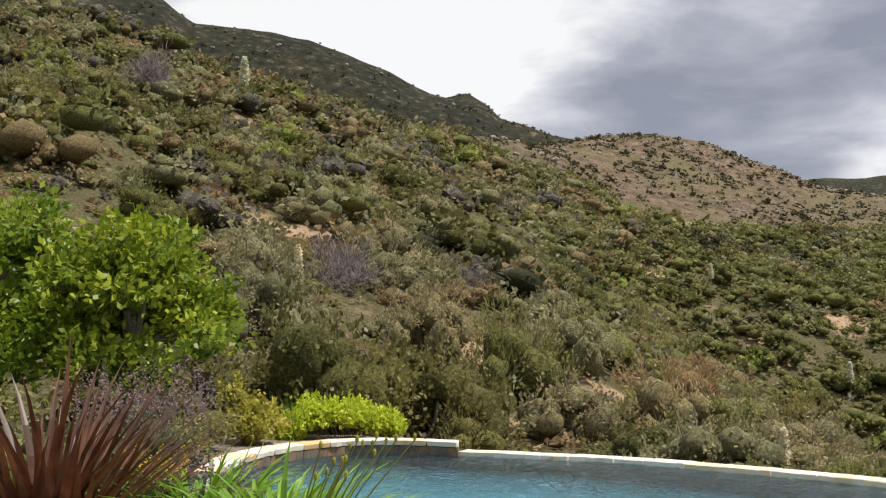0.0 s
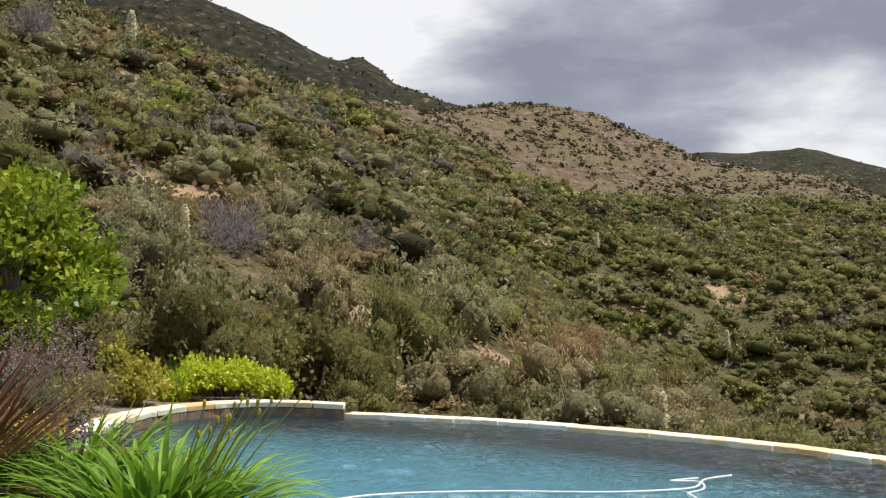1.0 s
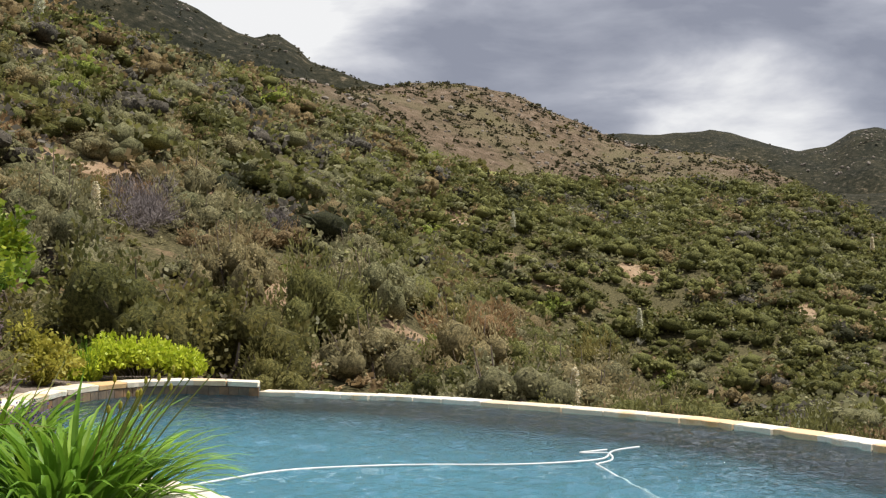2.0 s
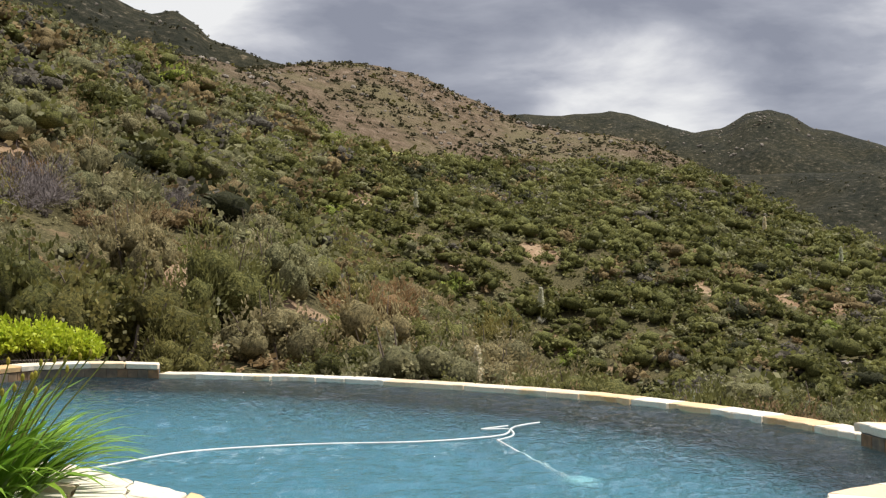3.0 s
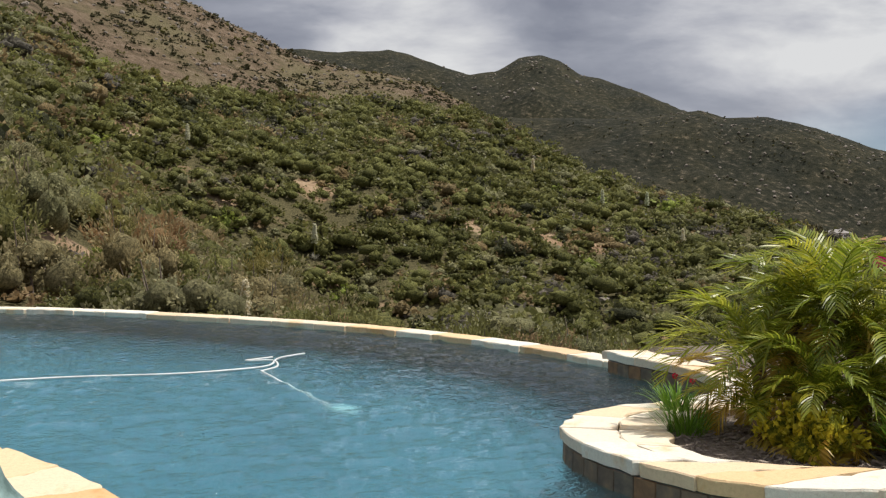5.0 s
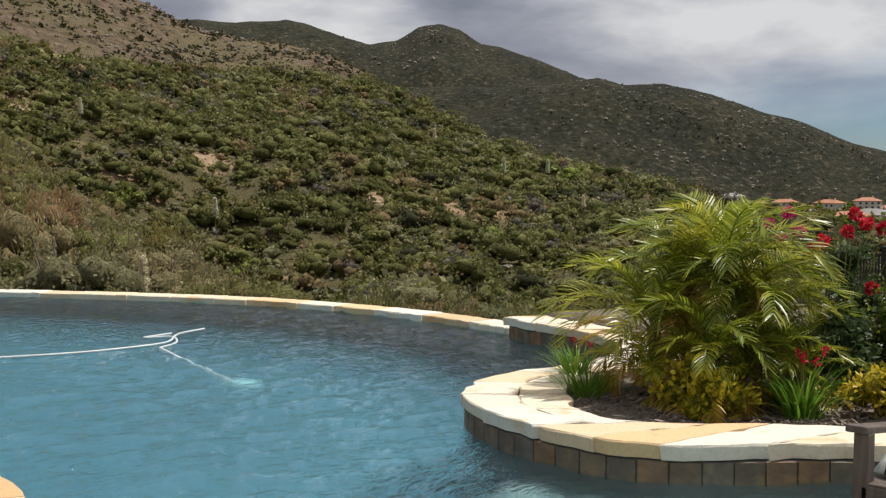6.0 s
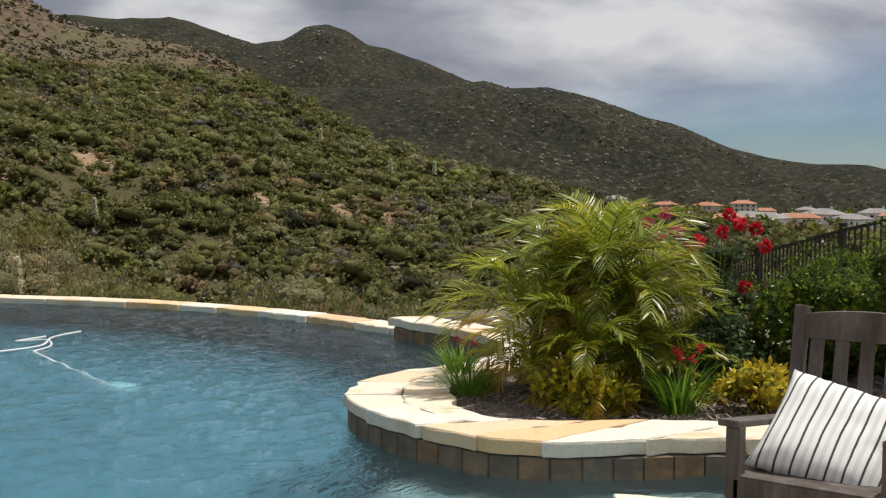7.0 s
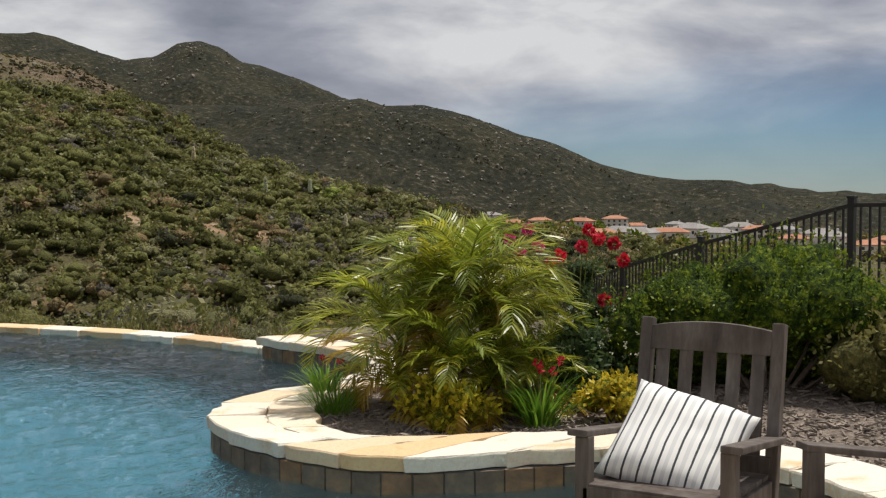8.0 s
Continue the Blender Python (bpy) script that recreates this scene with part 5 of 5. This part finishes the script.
dark = k.math("LESS_THAN", k.math("ABSOLUTE", k.math("SUBTRACT", ph, 0.5)), 0.07)
ph2 = k.math("FRACT", k.math("MULTIPLY_ADD", wob, 18.5, 0.5))
pale = k.math("MULTIPLY", k.math("LESS_THAN", k.math("ABSOLUTE", k.math("SUBTRACT", ph2, 0.5)), 0.13), 0.55)
base = k.mix(pale, (0.85, 0.84, 0.81), (0.58, 0.58, 0.58))
k.color(k.mix(dark, base, (0.075, 0.078, 0.085))).bump(k.noise(240, 3, 0.6, "Object"), 0.3, 0.002)
M_CLOTH = k.m
M_IRON = plain("black_iron", (0.018, 0.018, 0.02), 0.5, 30, 0.3, 0.15)
k = Mat("copper_patina", 0.6, 0.3)
pt = k.noise(18, 5, 0.6)
k.color(k.ramp(pt, [(0.3, (0.1, 0.16, 0.15)), (0.5, (0.2, 0.3, 0.29)), (0.7, (0.28, 0.37, 0.36))])).bump(pt, 0.2, 0.003)
M_PATINA = k.m
M_HOSE = plain("white_hose", (0.72, 0.74, 0.74), 0.4, 30, 0.1, 0.05)
M_CLEANER = plain("pale_blue_plastic", (0.35, 0.62, 0.68), 0.35, 30, 0.1, 0.05)


def beam(a, b, w, d, up=(0, 0, 1), bevel=0.006):
    """A squared timber from a to b, w wide and d deep."""
    a, b = Vector(a), Vector(b)
    ax = (b - a).normalized()
    sd = ax.cross(Vector(up))
    if sd.length < 1e-4:
        sd = Vector((1, 0, 0))
    sd.normalize()
    dp = sd.cross(ax)
    bm = bmesh.new()
    vs = []
    for p in (a, b):
        for i, j in ((-1, -1), (1, -1), (1, 1), (-1, 1)):
            vs.append(bm.verts.new(p + sd * (i * w / 2) + dp * (j * d / 2)))
    for q in ((3, 2, 1, 0), (4, 5, 6, 7), (0, 1, 5, 4), (1, 2, 6, 5), (2, 3, 7, 6), (3, 0, 4, 7)):
        bm.faces.new([vs[i] for i in q])
    bmesh.ops.recalc_face_normals(bm, faces=bm.faces[:])
    if bevel:
        bmesh.ops.bevel(bm, geom=bm.edges[:], offset=bevel, segments=2, affect="EDGES", profile=0.6)
    return bm


def garden_chair():
    """A slatted armchair facing +y."""
    ch = tagged(new("garden_chair"), "weathered grey-brown slatted wooden armchair on the terrace", "chair", "wooden armchairs by the pool")
    w = 0.275
    for s in (-1, 1):
        part("back_post", beam((s * w, -0.24, 0.0), (s * w, -0.42, 0.97), 0.05, 0.06, (0, 1, 0)), M_WOOD, ch)
        part("front_leg", beam((s * w, 0.27, 0.0), (s * w, 0.27, 0.59), 0.055, 0.06, (0, 1, 0)), M_WOOD, ch)
        part("armrest", beam((s * (w + 0.005), -0.36, 0.515), (s * (w + 0.015), 0.31, 0.605), 0.08, 0.026), M_WOOD, ch)
        part("side_rail", beam((s * w, -0.26, 0.33), (s * w, 0.27, 0.36), 0.03, 0.08), M_WOOD, ch)
        part("stretcher", beam((s * w, -0.22, 0.14), (s * w, 0.27, 0.14), 0.03, 0.045), M_WOOD, ch)
    part("front_rail", beam((-w, 0.285, 0.36), (w, 0.285, 0.36), 0.03, 0.09), M_WOOD, ch)
    part("back_rail", beam((-w, -0.3, 0.42), (w, -0.3, 0.42), 0.03, 0.07), M_WOOD, ch)
    # crest rail with an arched top
    bm = bmesh.new()
    cols = []
    for i in range(13):
        x = -w + 0.02 + (2 * w - 0.04) * i / 12
        arch = 0.028 * (1 - (x / w) ** 2)
        ring = []
        for y, z in ((-0.008, 0.845), (0.022, 0.845), (0.022, 0.935 + arch), (-0.008, 0.935 + arch)):
            ring.append(bm.verts.new((x, -0.405 + y - (z - 0.89) * 0.18, z)))
        cols.append(ring)
    for a, b in zip(cols, cols[1:]):
        for i in range(4):
            bm.faces.new((a[i], b[i], b[(i + 1) % 4], a[(i + 1) % 4]))
    bm.faces.new(cols[0])
    bm.faces.new(cols[-1][::-1])
    bmesh.ops.recalc_face_normals(bm, faces=bm.faces[:])
    part("crest_rail", bm, M_WOOD, ch)
    for i in range(5):
        x = -0.2 + 0.1 * i
        part("back_slat", beam((x, -0.3, 0.43), (x, -0.392, 0.86), 0.055, 0.018, (0, 1, 0), 0.004), M_WOOD, ch)
    for i in range(6):
        y = -0.22 + 0.095 * i
        part("seat_slat", beam((-w, y, 0.385 + 0.004 * i), (w, y, 0.385 + 0.004 * i), 0.08, 0.02, (0, 0, 1), 0.004), M_WOOD, ch)
    return ch


chair = garden_chair()
CHAIR = pose(3.81, 2.33, 0.0, 0, 0, 107)
chair.matrix_basis = CHAIR
copy_thing(chair, pose(3.97, 1.43, 0.0, 0, 0, 61))

# a plump cushion, thin at its edges with pulled-out corners
bm = bmesh.new()
N = 22
grid = {}
for side in (1, -1):
    for i in range(N + 1):
        for j in range(N + 1):
            u, v = 2 * i / N - 1, 2 * j / N - 1
            edge = max(abs(u), abs(v))
            if side == -1 and edge > 0.999:
                grid[side, i, j] = grid[1, i, j]
                continue
            pin = 1 - 0.07 * (1 - u * u) * (v * v) - 0.0
            pin2 = 1 - 0.07 * (1 - v * v) * (u * u)
            th = 0.085 * ((1 - u ** 4) * (1 - v ** 4)) ** 0.6
            wr = 0.006 * noise.noise((u * 3, v * 3, side)) + 0.004 * noise.noise((u * 8, v * 5, side + 7))
            grid[side, i, j] = bm.verts.new((0.225 * u * pin2, side * th + wr * (edge < 0.98), 0.225 * v * pin))
    for i in range(N):
        for j in range(N):
            q = [grid[side, i, j], grid[side, i + 1, j], grid[side, i + 1, j + 1], grid[side, i, j + 1]]
            bm.faces.new(q if side == -1 else q[::-1])
bmesh.ops.recalc_face_normals(bm, faces=bm.faces[:])
pillow = part("pillow", bm, M_CLOTH, smooth=True)
pillow.matrix_basis = CHAIR @ pose(0.015, -0.03, 0.525, 50, -14, 4) @ Matrix.Scale(1.1, 4)
tagged(pillow, "white cushion with thin dark grey stripes on the armchair", "pillow")

# -- iron fence along the edge of the garden, running down the slope --
fence = tagged(new("iron_fence"), "black wrought-iron fence with thin pickets on the slope", "fence")
stations = [(8.1, 0.6, 1.45), (8.85, 2.65, 1.42), (9.72, 4.72, 1.38), (10.78, 7.03, 0.93), (12.04, 9.1, 0.52), (13.4, 11.2, 0.05)]
for a, b in zip(stations, stations[1:]):
    A, B = Vector(a), Vector(b)
    n = int((B - A).length / 0.115)
    part("post", beam(A - Vector((0, 0, 1.5)), A + Vector((0, 0, 0.06)), 0.06, 0.06, (0, 1, 0), 0.004), M_IRON, fence)
    part("post_cap", beam(A + Vector((0, 0, 0.06)), A + Vector((0, 0, 0.085)), 0.075, 0.075, (0, 1, 0), 0.008), M_IRON, fence)
    for dz in (0.0, -1.05):
        part("rail", beam(A + Vector((0, 0, dz)), B + Vector((0, 0, dz)), 0.035, 0.035, (0, 0, 1), 0.003), M_IRON, fence)
    picket = None
    for i in range(1, n):
        p = A + (B - A) * i / n
        if picket is None:
            ob = part("picket", beam((0, 0, -1.12), (0, 0, 0.0), 0.018, 0.018, (0, 1, 0), 0), M_IRON, fence)
            picket = ob.data
        else:
            ob = new("picket", picket)
            ob.parent = fence
        ob.location = p

# -- copper path light --
def lathe(profile, sides=20):
    v, f = [], []
    for r, z in profile:
        v += [(r * math.cos(2 * math.pi * s / sides), r * math.sin(2 * math.pi * s / sides), z) for s in range(sides)]
    for i in range(len(profile) - 1):
        for s in range(sides):
            t = (s + 1) % sides
            f.append((i * sides + s, i * sides + t, (i + 1) * sides + t, (i + 1) * sides + s))
    f.append(tuple(range(sides - 1, -1, -1)))
    f.append(tuple((len(profile) - 1) * sides + s for s in range(sides)))
    return v, f


lamp = tagged(new("path_light"), "verdigris copper path light with a bell-shaped cap", "path light")
lamp.location = (0.36, 3.5, -0.16)
link("pole", *lathe([(0.014, 0.0), (0.014, 0.74)], 10), M_PATINA, lamp, True)
link("cap", *lathe([(0.125, 0.735), (0.115, 0.75), (0.082, 0.785), (0.055, 0.825), (0.037, 0.87), (0.031, 0.905), (0.03, 0.912), (0.0005, 0.915)], 28), M_PATINA, lamp, True)
link("finial", *lathe([(0.004, 0.913), (0.01, 0.917), (0.0125, 0.926), (0.0105, 0.935), (0.004, 0.94)], 14), M_PATINA, lamp, True)

# -- hose and pool cleaner --
hose = tagged(new("pool_cleaner"), "white floating hose with a pale blue pool cleaner", "pool cleaner")
line = spline([(-1.3, 8.95, WATER), (-0.7, 9.2, WATER), (-0.24, 9.6, WATER), (0.4, 10.08, WATER), (1.4, 10.2, WATER), (2.4, 10.08, WATER), (3.0, 10.15, WATER), (3.35, 10.3, WATER), (3.55, 10.62, WATER + 0.02), (3.9, 10.86, WATER + 0.02)], 60)
line[:, 2] += 0.012
link("floating_hose", *tube(line, [0.0105] * 60, 8), M_HOSE, hose, True)
knot = spline([(3.52, 10.72, WATER + 0.03), (3.2, 10.62, WATER + 0.02), (3.45, 10.5, WATER + 0.03), (3.4, 10.2, WATER + 0.015), (3.2, 10.05, WATER)], 24)
link("hose_loop", *tube(knot, [0.0105] * 24, 8), M_HOSE, hose, True)
sink = spline([(3.2, 10.05, WATER), (3.2, 9.7, -0.085), (3.21, 9.1, -0.11), (3.22, 8.3, -0.17)], 24)
link("sunken_hose", *tube(sink, [0.011] * 24, 8), M_HOSE, hose, True)
body = link("cleaner_body", *lathe([(0.05, -0.3), (0.13, -0.28), (0.14, -0.24), (0.09, -0.2), (0.03, -0.17)], 18), M_CLEANER, hose, True)
body.location = (3.3, 8.25, 0)

# ---- the village in the valley ----
M_STUCCO = plain("stucco", (0.72, 0.66, 0.56), 0.9, 3, 0.1, 0.1)
M_STUCCO2 = plain("pale_stucco", (0.8, 0.79, 0.76), 0.9, 3, 0.1, 0.1)
M_ROOF = plain("clay_roof", (0.42, 0.19, 0.11), 0.85, 2.5, 0.3, 0.4)
M_ROOF2 = plain("grey_roof", (0.28, 0.26, 0.25), 0.85, 2.5, 0.3, 0.4)
M_PANE = plain("dark_pane", (0.05, 0.06, 0.07), 0.2, 3, 0.1, 0.0)


def house(w, d, h, wall, roof, label):
    """A low house with a hipped roof, windows and a chimney."""
    ho = tagged(new("house"), label, "house", "village houses")
    part("wall", beam((0, 0, -1.5), (0, 0, h), w, d, (0, 1, 0), 0), wall, ho)
    o, rh = 0.5, 0.22 * d
    x, y = w / 2 + o, d / 2 + o
    v = [(-x, -y, h), (x, -y, h), (x, y, h), (-x, y, h), (-x + y * 0.9, 0, h + rh), (x - y * 0.9, 0, h + rh), (-x, -y, h - 0.2), (x, -y, h - 0.2), (x, y, h - 0.2), (-x, y, h - 0.2)]
    f = [(0, 1, 5, 4), (1, 2, 5), (2, 3, 4, 5), (3, 0, 4), (6, 7, 1, 0), (7, 8, 2, 1), (8, 9, 3, 2), (9, 6, 0, 3), (9, 8, 7, 6)]
    rf = link("roof", v, f, roof, ho)
    part("chimney", beam((w * 0.22, 0.4, h), (w * 0.22, 0.4, h + rh + 0.9), 0.9, 0.7, (0, 1, 0), 0), wall, rf)
    for i in range(4):
        wx = -w * 0.36 + i * w * 0.24
        part("window", beam((wx, -d / 2 - 0.03, 0.9), (wx, -d / 2 - 0.03, 2.3), 1.3, 0.1, (0, 1, 0), 0), M_PANE, ho)
        if h > 4:
            part("window", beam((wx, -d / 2 - 0.03, 3.5), (wx, -d / 2 - 0.03, 4.7), 1.2, 0.1, (0, 1, 0), 0), M_PANE, ho)
    return ho


models = [house(15, 10, 5.6, M_STUCCO2, M_ROOF2, "pale stucco house with a grey roof"), house(14, 9, 5.4, M_STUCCO, M_ROOF, "cream stucco house with a clay tile roof"), house(18, 10, 3.2, M_STUCCO, M_ROOF, "low cream stucco house with a clay tile roof"), house(16, 11, 3.4, M_STUCCO2, M_ROOF2, "low pale stucco house with a grey roof")]
hv = np.random.default_rng(141)
used = set()
town = [(a, r) for a, r in zip(np.arange(45.0, 67, 0.92) + hv.uniform(-0.25, 0.25, 24), hv.uniform(408, 468, 24))] + [(a, r) for a, r in zip(np.arange(50.5, 68, 1.15) + hv.uniform(-0.4, 0.4, 16), hv.uniform(262, 288, 16))]
for az, r in town:
    q = int(hv.integers(4))
    x, y = r * math.sin(radians(az)), r * math.cos(radians(az))
    ob = models[q] if q not in used else copy_thing(models[q], pose(0, 0, 0))
    used.add(q)
    ob.matrix_basis = pose(x, y, ground_at(x, y) + 0.4, 0, 0, -az + hv.uniform(-50, 50))
    k = hv.uniform(0.42, 0.66) if r > 400 else hv.uniform(0.42, 0.58)
    ob.scale = (k, k, k)
tr = []
while len(tr) < 1100:
    az, r = hv.uniform(41, 67), hv.choice([hv.uniform(150, 290), hv.uniform(392, 470)])
    x, y = r * math.sin(radians(az)), r * math.cos(radians(az))
    if all(abs(az - a) > 0.3 or r > d + 4 or r < d - 14 for a, d in town):
        tr.append((x, y, ground_at(x, y) + 0.3, hv.uniform(1.4, 3.0) * (1.35 if r > 380 else 0.9), int(hv.integers(3))))
scatter("village_trees", tr, [L_OLIVE, L_BOX, L_DARK], 60, (0.16, 0.32), "dark green trees between the village houses", 24)

# ---- bark chips on the bed ----
M_CHIP = plain("bark_chip", (0.25, 0.205, 0.17), 0.9, 30, 0.5, 0.4)
cr = np.random.default_rng(151)
chips = []
while len(chips) < 3800:
    x, y = cr.uniform(4.2, 7.8), cr.uniform(2.4, 6.2)
    near = isle_in[np.argmin(np.linalg.norm(isle_in - (x, y), axis=1))]
    if (x - near[0]) * 0.8 + (y - near[1]) * 0.2 < 0.02 and x < near[0] + 0.03:
        continue
    m = pose(x, y, bed_z(x, y) + cr.uniform(0.0, 0.016), cr.normal(0, 14), cr.normal(0, 14), cr.uniform(0, 360))
    l, w, h = cr.uniform(0.012, 0.045), cr.uniform(0.005, 0.012), cr.uniform(0.003, 0.006)
    v = [tuple(m @ Vector((a * l, b * w, c * h))) for c in (-1, 1) for a, b in ((-1, -0.6), (0.3, -1), (1, 0.2), (-0.5, 1))]
    chips.append((v, [(4, 5, 6, 7), (0, 1, 5, 4), (1, 2, 6, 5), (2, 3, 7, 6), (3, 0, 4, 7)]))
tagged(link("bark_mulch", *join(chips), M_CHIP), "loose grey-brown bark chips on the bed", "mulch", kind="stuff")

# ---- copings, flags and tiles, piece by piece ----
k = Mat("flagstone", 0.82, spec=0.25)
st = k.noise(2.2, 5, 0.6, distort=0.6)
gr = k.noise(45, 5, 0.7)
tone = k.ramp(k.oi.outputs["Random"], [(0.0, (0.79, 0.7, 0.54)), (0.25, (0.81, 0.76, 0.66)), (0.5, (0.76, 0.53, 0.29)), (0.72, (0.82, 0.77, 0.67)), (0.9, (0.79, 0.71, 0.57)), (1.0, (0.68, 0.43, 0.21))])
rust = k.ramp(st, [(0.56, (1, 1, 1)), (0.72, (0.9, 0.7, 0.46))])
col = k.mix(1.0, tone, rust, "MULTIPLY")
col = k.mix(1.0, col, k.ramp(gr, [(0.25, (0.84, 0.82, 0.8)), (0.55, (1.0, 1.0, 1.0))]), "MULTIPLY")
k.color(col).bump(k.math("ADD", gr, k.math("MULTIPLY", k.noise(7, 5), 1.5)), 0.5, 0.012)
M_FLAG = k.m
k = Mat("slate_tile", 0.7, spec=0.3)
tone = k.ramp(k.oi.outputs["Random"], [(0.0, (0.16, 0.13, 0.1)), (0.35, (0.2, 0.145, 0.1)), (0.6, (0.175, 0.15, 0.12)), (0.85, (0.27, 0.15, 0.075)), (1.0, (0.22, 0.17, 0.12))])
sm = k.noise(9, 6, 0.65, distort=0.5)
k.color(k.mix(1.0, tone, k.ramp(sm, [(0.3, (0.6, 0.62, 0.66)), (0.55, (1.0, 0.98, 0.95)), (0.7, (1.45, 1.25, 1.0))]), "MULTIPLY")).bump(sm, 0.5, 0.008)
M_TILE = k.m
rs = np.random.default_rng(11)


def cut(curve, s):
    """A point of the curve at the fraction s of its length."""
    u = s * (len(curve) - 1)
    i = min(int(u), len(curve) - 2)
    return curve[i] + (curve[i + 1] - curve[i]) * (u - i)


def flag(name, corners, z0, z1, parent, jit=0.014):
    """One stone with broken edges: corners in order, the sides divided and roughened."""
    c = [np.array(p[:2]) for p in corners]
    mid = sum(c) / len(c)
    line = []
    for a, b in zip(c, c[1:] + c[:1]):
        nn = max(2, int(np.linalg.norm(b - a) / 0.09))
        for t in range(nn):
            p = a + (b - a) * t / nn
            line.append(mid + (p - mid) * (1 - 0.006 / max(0.08, np.linalg.norm(p - mid))) + rs.normal(0, jit * (0.5 if t == 0 else 1), 2))
    ar = sum(p[0] * q[1] - q[0] * p[1] for p, q in zip(line, line[1:] + line[:1]))
    if ar < 0:
        line = line[::-1]
    n = len(line)
    inset = [mid + (p - mid) * (1 - 0.009 / max(0.1, np.linalg.norm(p - mid))) for p in line]
    h = rs.normal(0, 0.002)
    tilt = rs.normal(0, 0.003, 2)
    zt = lambda p: z1 + h + float(np.dot(tilt, p - mid))
    v = [(p[0], p[1], z0) for p in inset] + [(p[0], p[1], zt(p) - 0.01 + rs.normal(0, 0.003)) for p in line] + [(p[0], p[1], zt(p)) for p in inset]
    f = [(i, (i + 1) % n, n + (i + 1) % n, n + i) for i in range(n)] + [(n + i, n + (i + 1) % n, 2 * n + (i + 1) % n, 2 * n + i) for i in range(n)]
    f += [tuple(range(2 * n, 3 * n)), tuple(range(n - 1, -1, -1))]
    return link(name, v, f, M_FLAG, parent)


def coping(outer, inner, length, z0, z1, parent, over=0.03, rows=None):
    """Stones along the strip between two curves; rows(s) gives how many across."""
    total = sum(np.linalg.norm(b - a) for a, b in zip(outer, outer[1:]))
    cuts = [0.0]
    while cuts[-1] < 1:
        cuts.append(cuts[-1] + length * rs.uniform(0.7, 1.35) / total)
    cuts[-1] = 1.0
    if cuts[-1] - cuts[-2] < 0.3 * length / total:
        cuts.pop(-2)
    for a, b in zip(cuts, cuts[1:]):
        k = rows(0.5 * (a + b)) if rows else 1
        sa, sb = rs.normal(0, 0.12 * (b - a)), rs.normal(0, 0.12 * (b - a))
        put = lambda s, t: cut(outer, s) + (cut(inner, min(1, max(0, s))) - cut(outer, s)) * t
        lo = -over / max(0.2, np.linalg.norm(cut(inner, a) - cut(outer, a)))
        ts = [lo] + [min(0.95, (i + 1) / k + rs.normal(0, 0.05)) for i in range(k - 1)] + [1.0]
        for t0, t1 in zip(ts, ts[1:]):
            sh = rs.normal(0, 0.1 * (b - a)) if k > 1 else 0
            m = 0.5 * (a + b)
            flag("coping_stone", [put(a, t0), put(m, t0), put(b, t0), put(min(1, b + sh), t1), put(min(1, max(0, m + sh)), t1), put(max(0, a + sh), t1)], z0, z1, parent)


def tiles(curve, width, z0, z1, parent, side=1.0, proud=0.012):
    """A band of upright slate tiles along the wall, one mesh for all, each a piece of its own."""
    total = sum(np.linalg.norm(b - a) for a, b in zip(curve, curve[1:]))
    n = max(1, int(total / width))
    w, hh, d = total / n * 0.5 - 0.0015, (z1 - z0) / 2, proud
    v = [(-w, 0, -hh), (w, 0, -hh), (w, 0, hh), (-w, 0, hh), (-w + 0.004, -d, -hh + 0.004), (w - 0.004, -d, -hh + 0.004), (w - 0.004, -d, hh - 0.004), (-w + 0.004, -d, hh - 0.004)]
    f = [(4, 5, 6, 7), (0, 1, 5, 4), (1, 2, 6, 5), (2, 3, 7, 6), (3, 0, 4, 7)]
    me = None
    for i in range(n):
        a, b = cut(curve, i / n), cut(curve, (i + 1) / n)
        m, dv = (a + b) / 2, (b - a) * side
        turn = math.degrees(math.atan2(dv[1], dv[0]))
        if me is None:
            ob = link("tile", v, f, M_TILE, parent)
            me = ob.data
        else:
            ob = new("tile", me)
            ob.parent = parent
        ob.matrix_basis = pose(m[0], m[1], (z0 + z1) / 2, rs.normal(0, 0.6), 0, turn + rs.normal(0, 0.5))


coping(isle_out, isle_in, 0.46, 0.04, TOP, isle_core, rows=lambda s: 2 if 0.3 < s < 0.52 else 1)
coping(left_edge, left_out, 0.55, 0.045, TOP, left_core)
coping(np.array([tuple(p) for p in far_edge[:57]]), np.array(far_out), 0.62, -0.115, -0.02, far_core, over=0.02)
coping(spa_out, spa_in, 0.5, 0.045, TOP, spa_core, rows=lambda s: 3 if s < 0.42 else (2 if s < 0.62 else 1))
tiles(isle_out[3:], 0.165, WATER - 0.03, 0.03, isle_core, side=1)
tiles(left_edge, 0.165, WATER - 0.03, 0.034, left_core, side=-1)
tiles(spa_out, 0.165, WATER - 0.03, 0.034, spa_core, side=-1)
flag("flagstone", [(3.98, 3.64), (4.28, 3.28), (4.0, 2.95), (3.75, 3.25)], -0.04, 0.0, terrace)
flag("flagstone", [(4.3, 3.26), (4.62, 2.9), (4.35, 2.5), (4.02, 2.93)], -0.04, 0.0, terrace)
for ix in range(9):
    for iy in range(7):
        x, y = 4.6 - ix * 0.72 + (0.2 if iy % 2 else 0), 2.45 - iy * 0.7
        if y < 2.05 and x > -1 or x > 3.5:
            flag("flagstone", [(x, y), (x - 0.69, y + 0.03), (x - 0.67, y - 0.66), (x + 0.02, y - 0.68)], -0.04, 0.0, terrace)
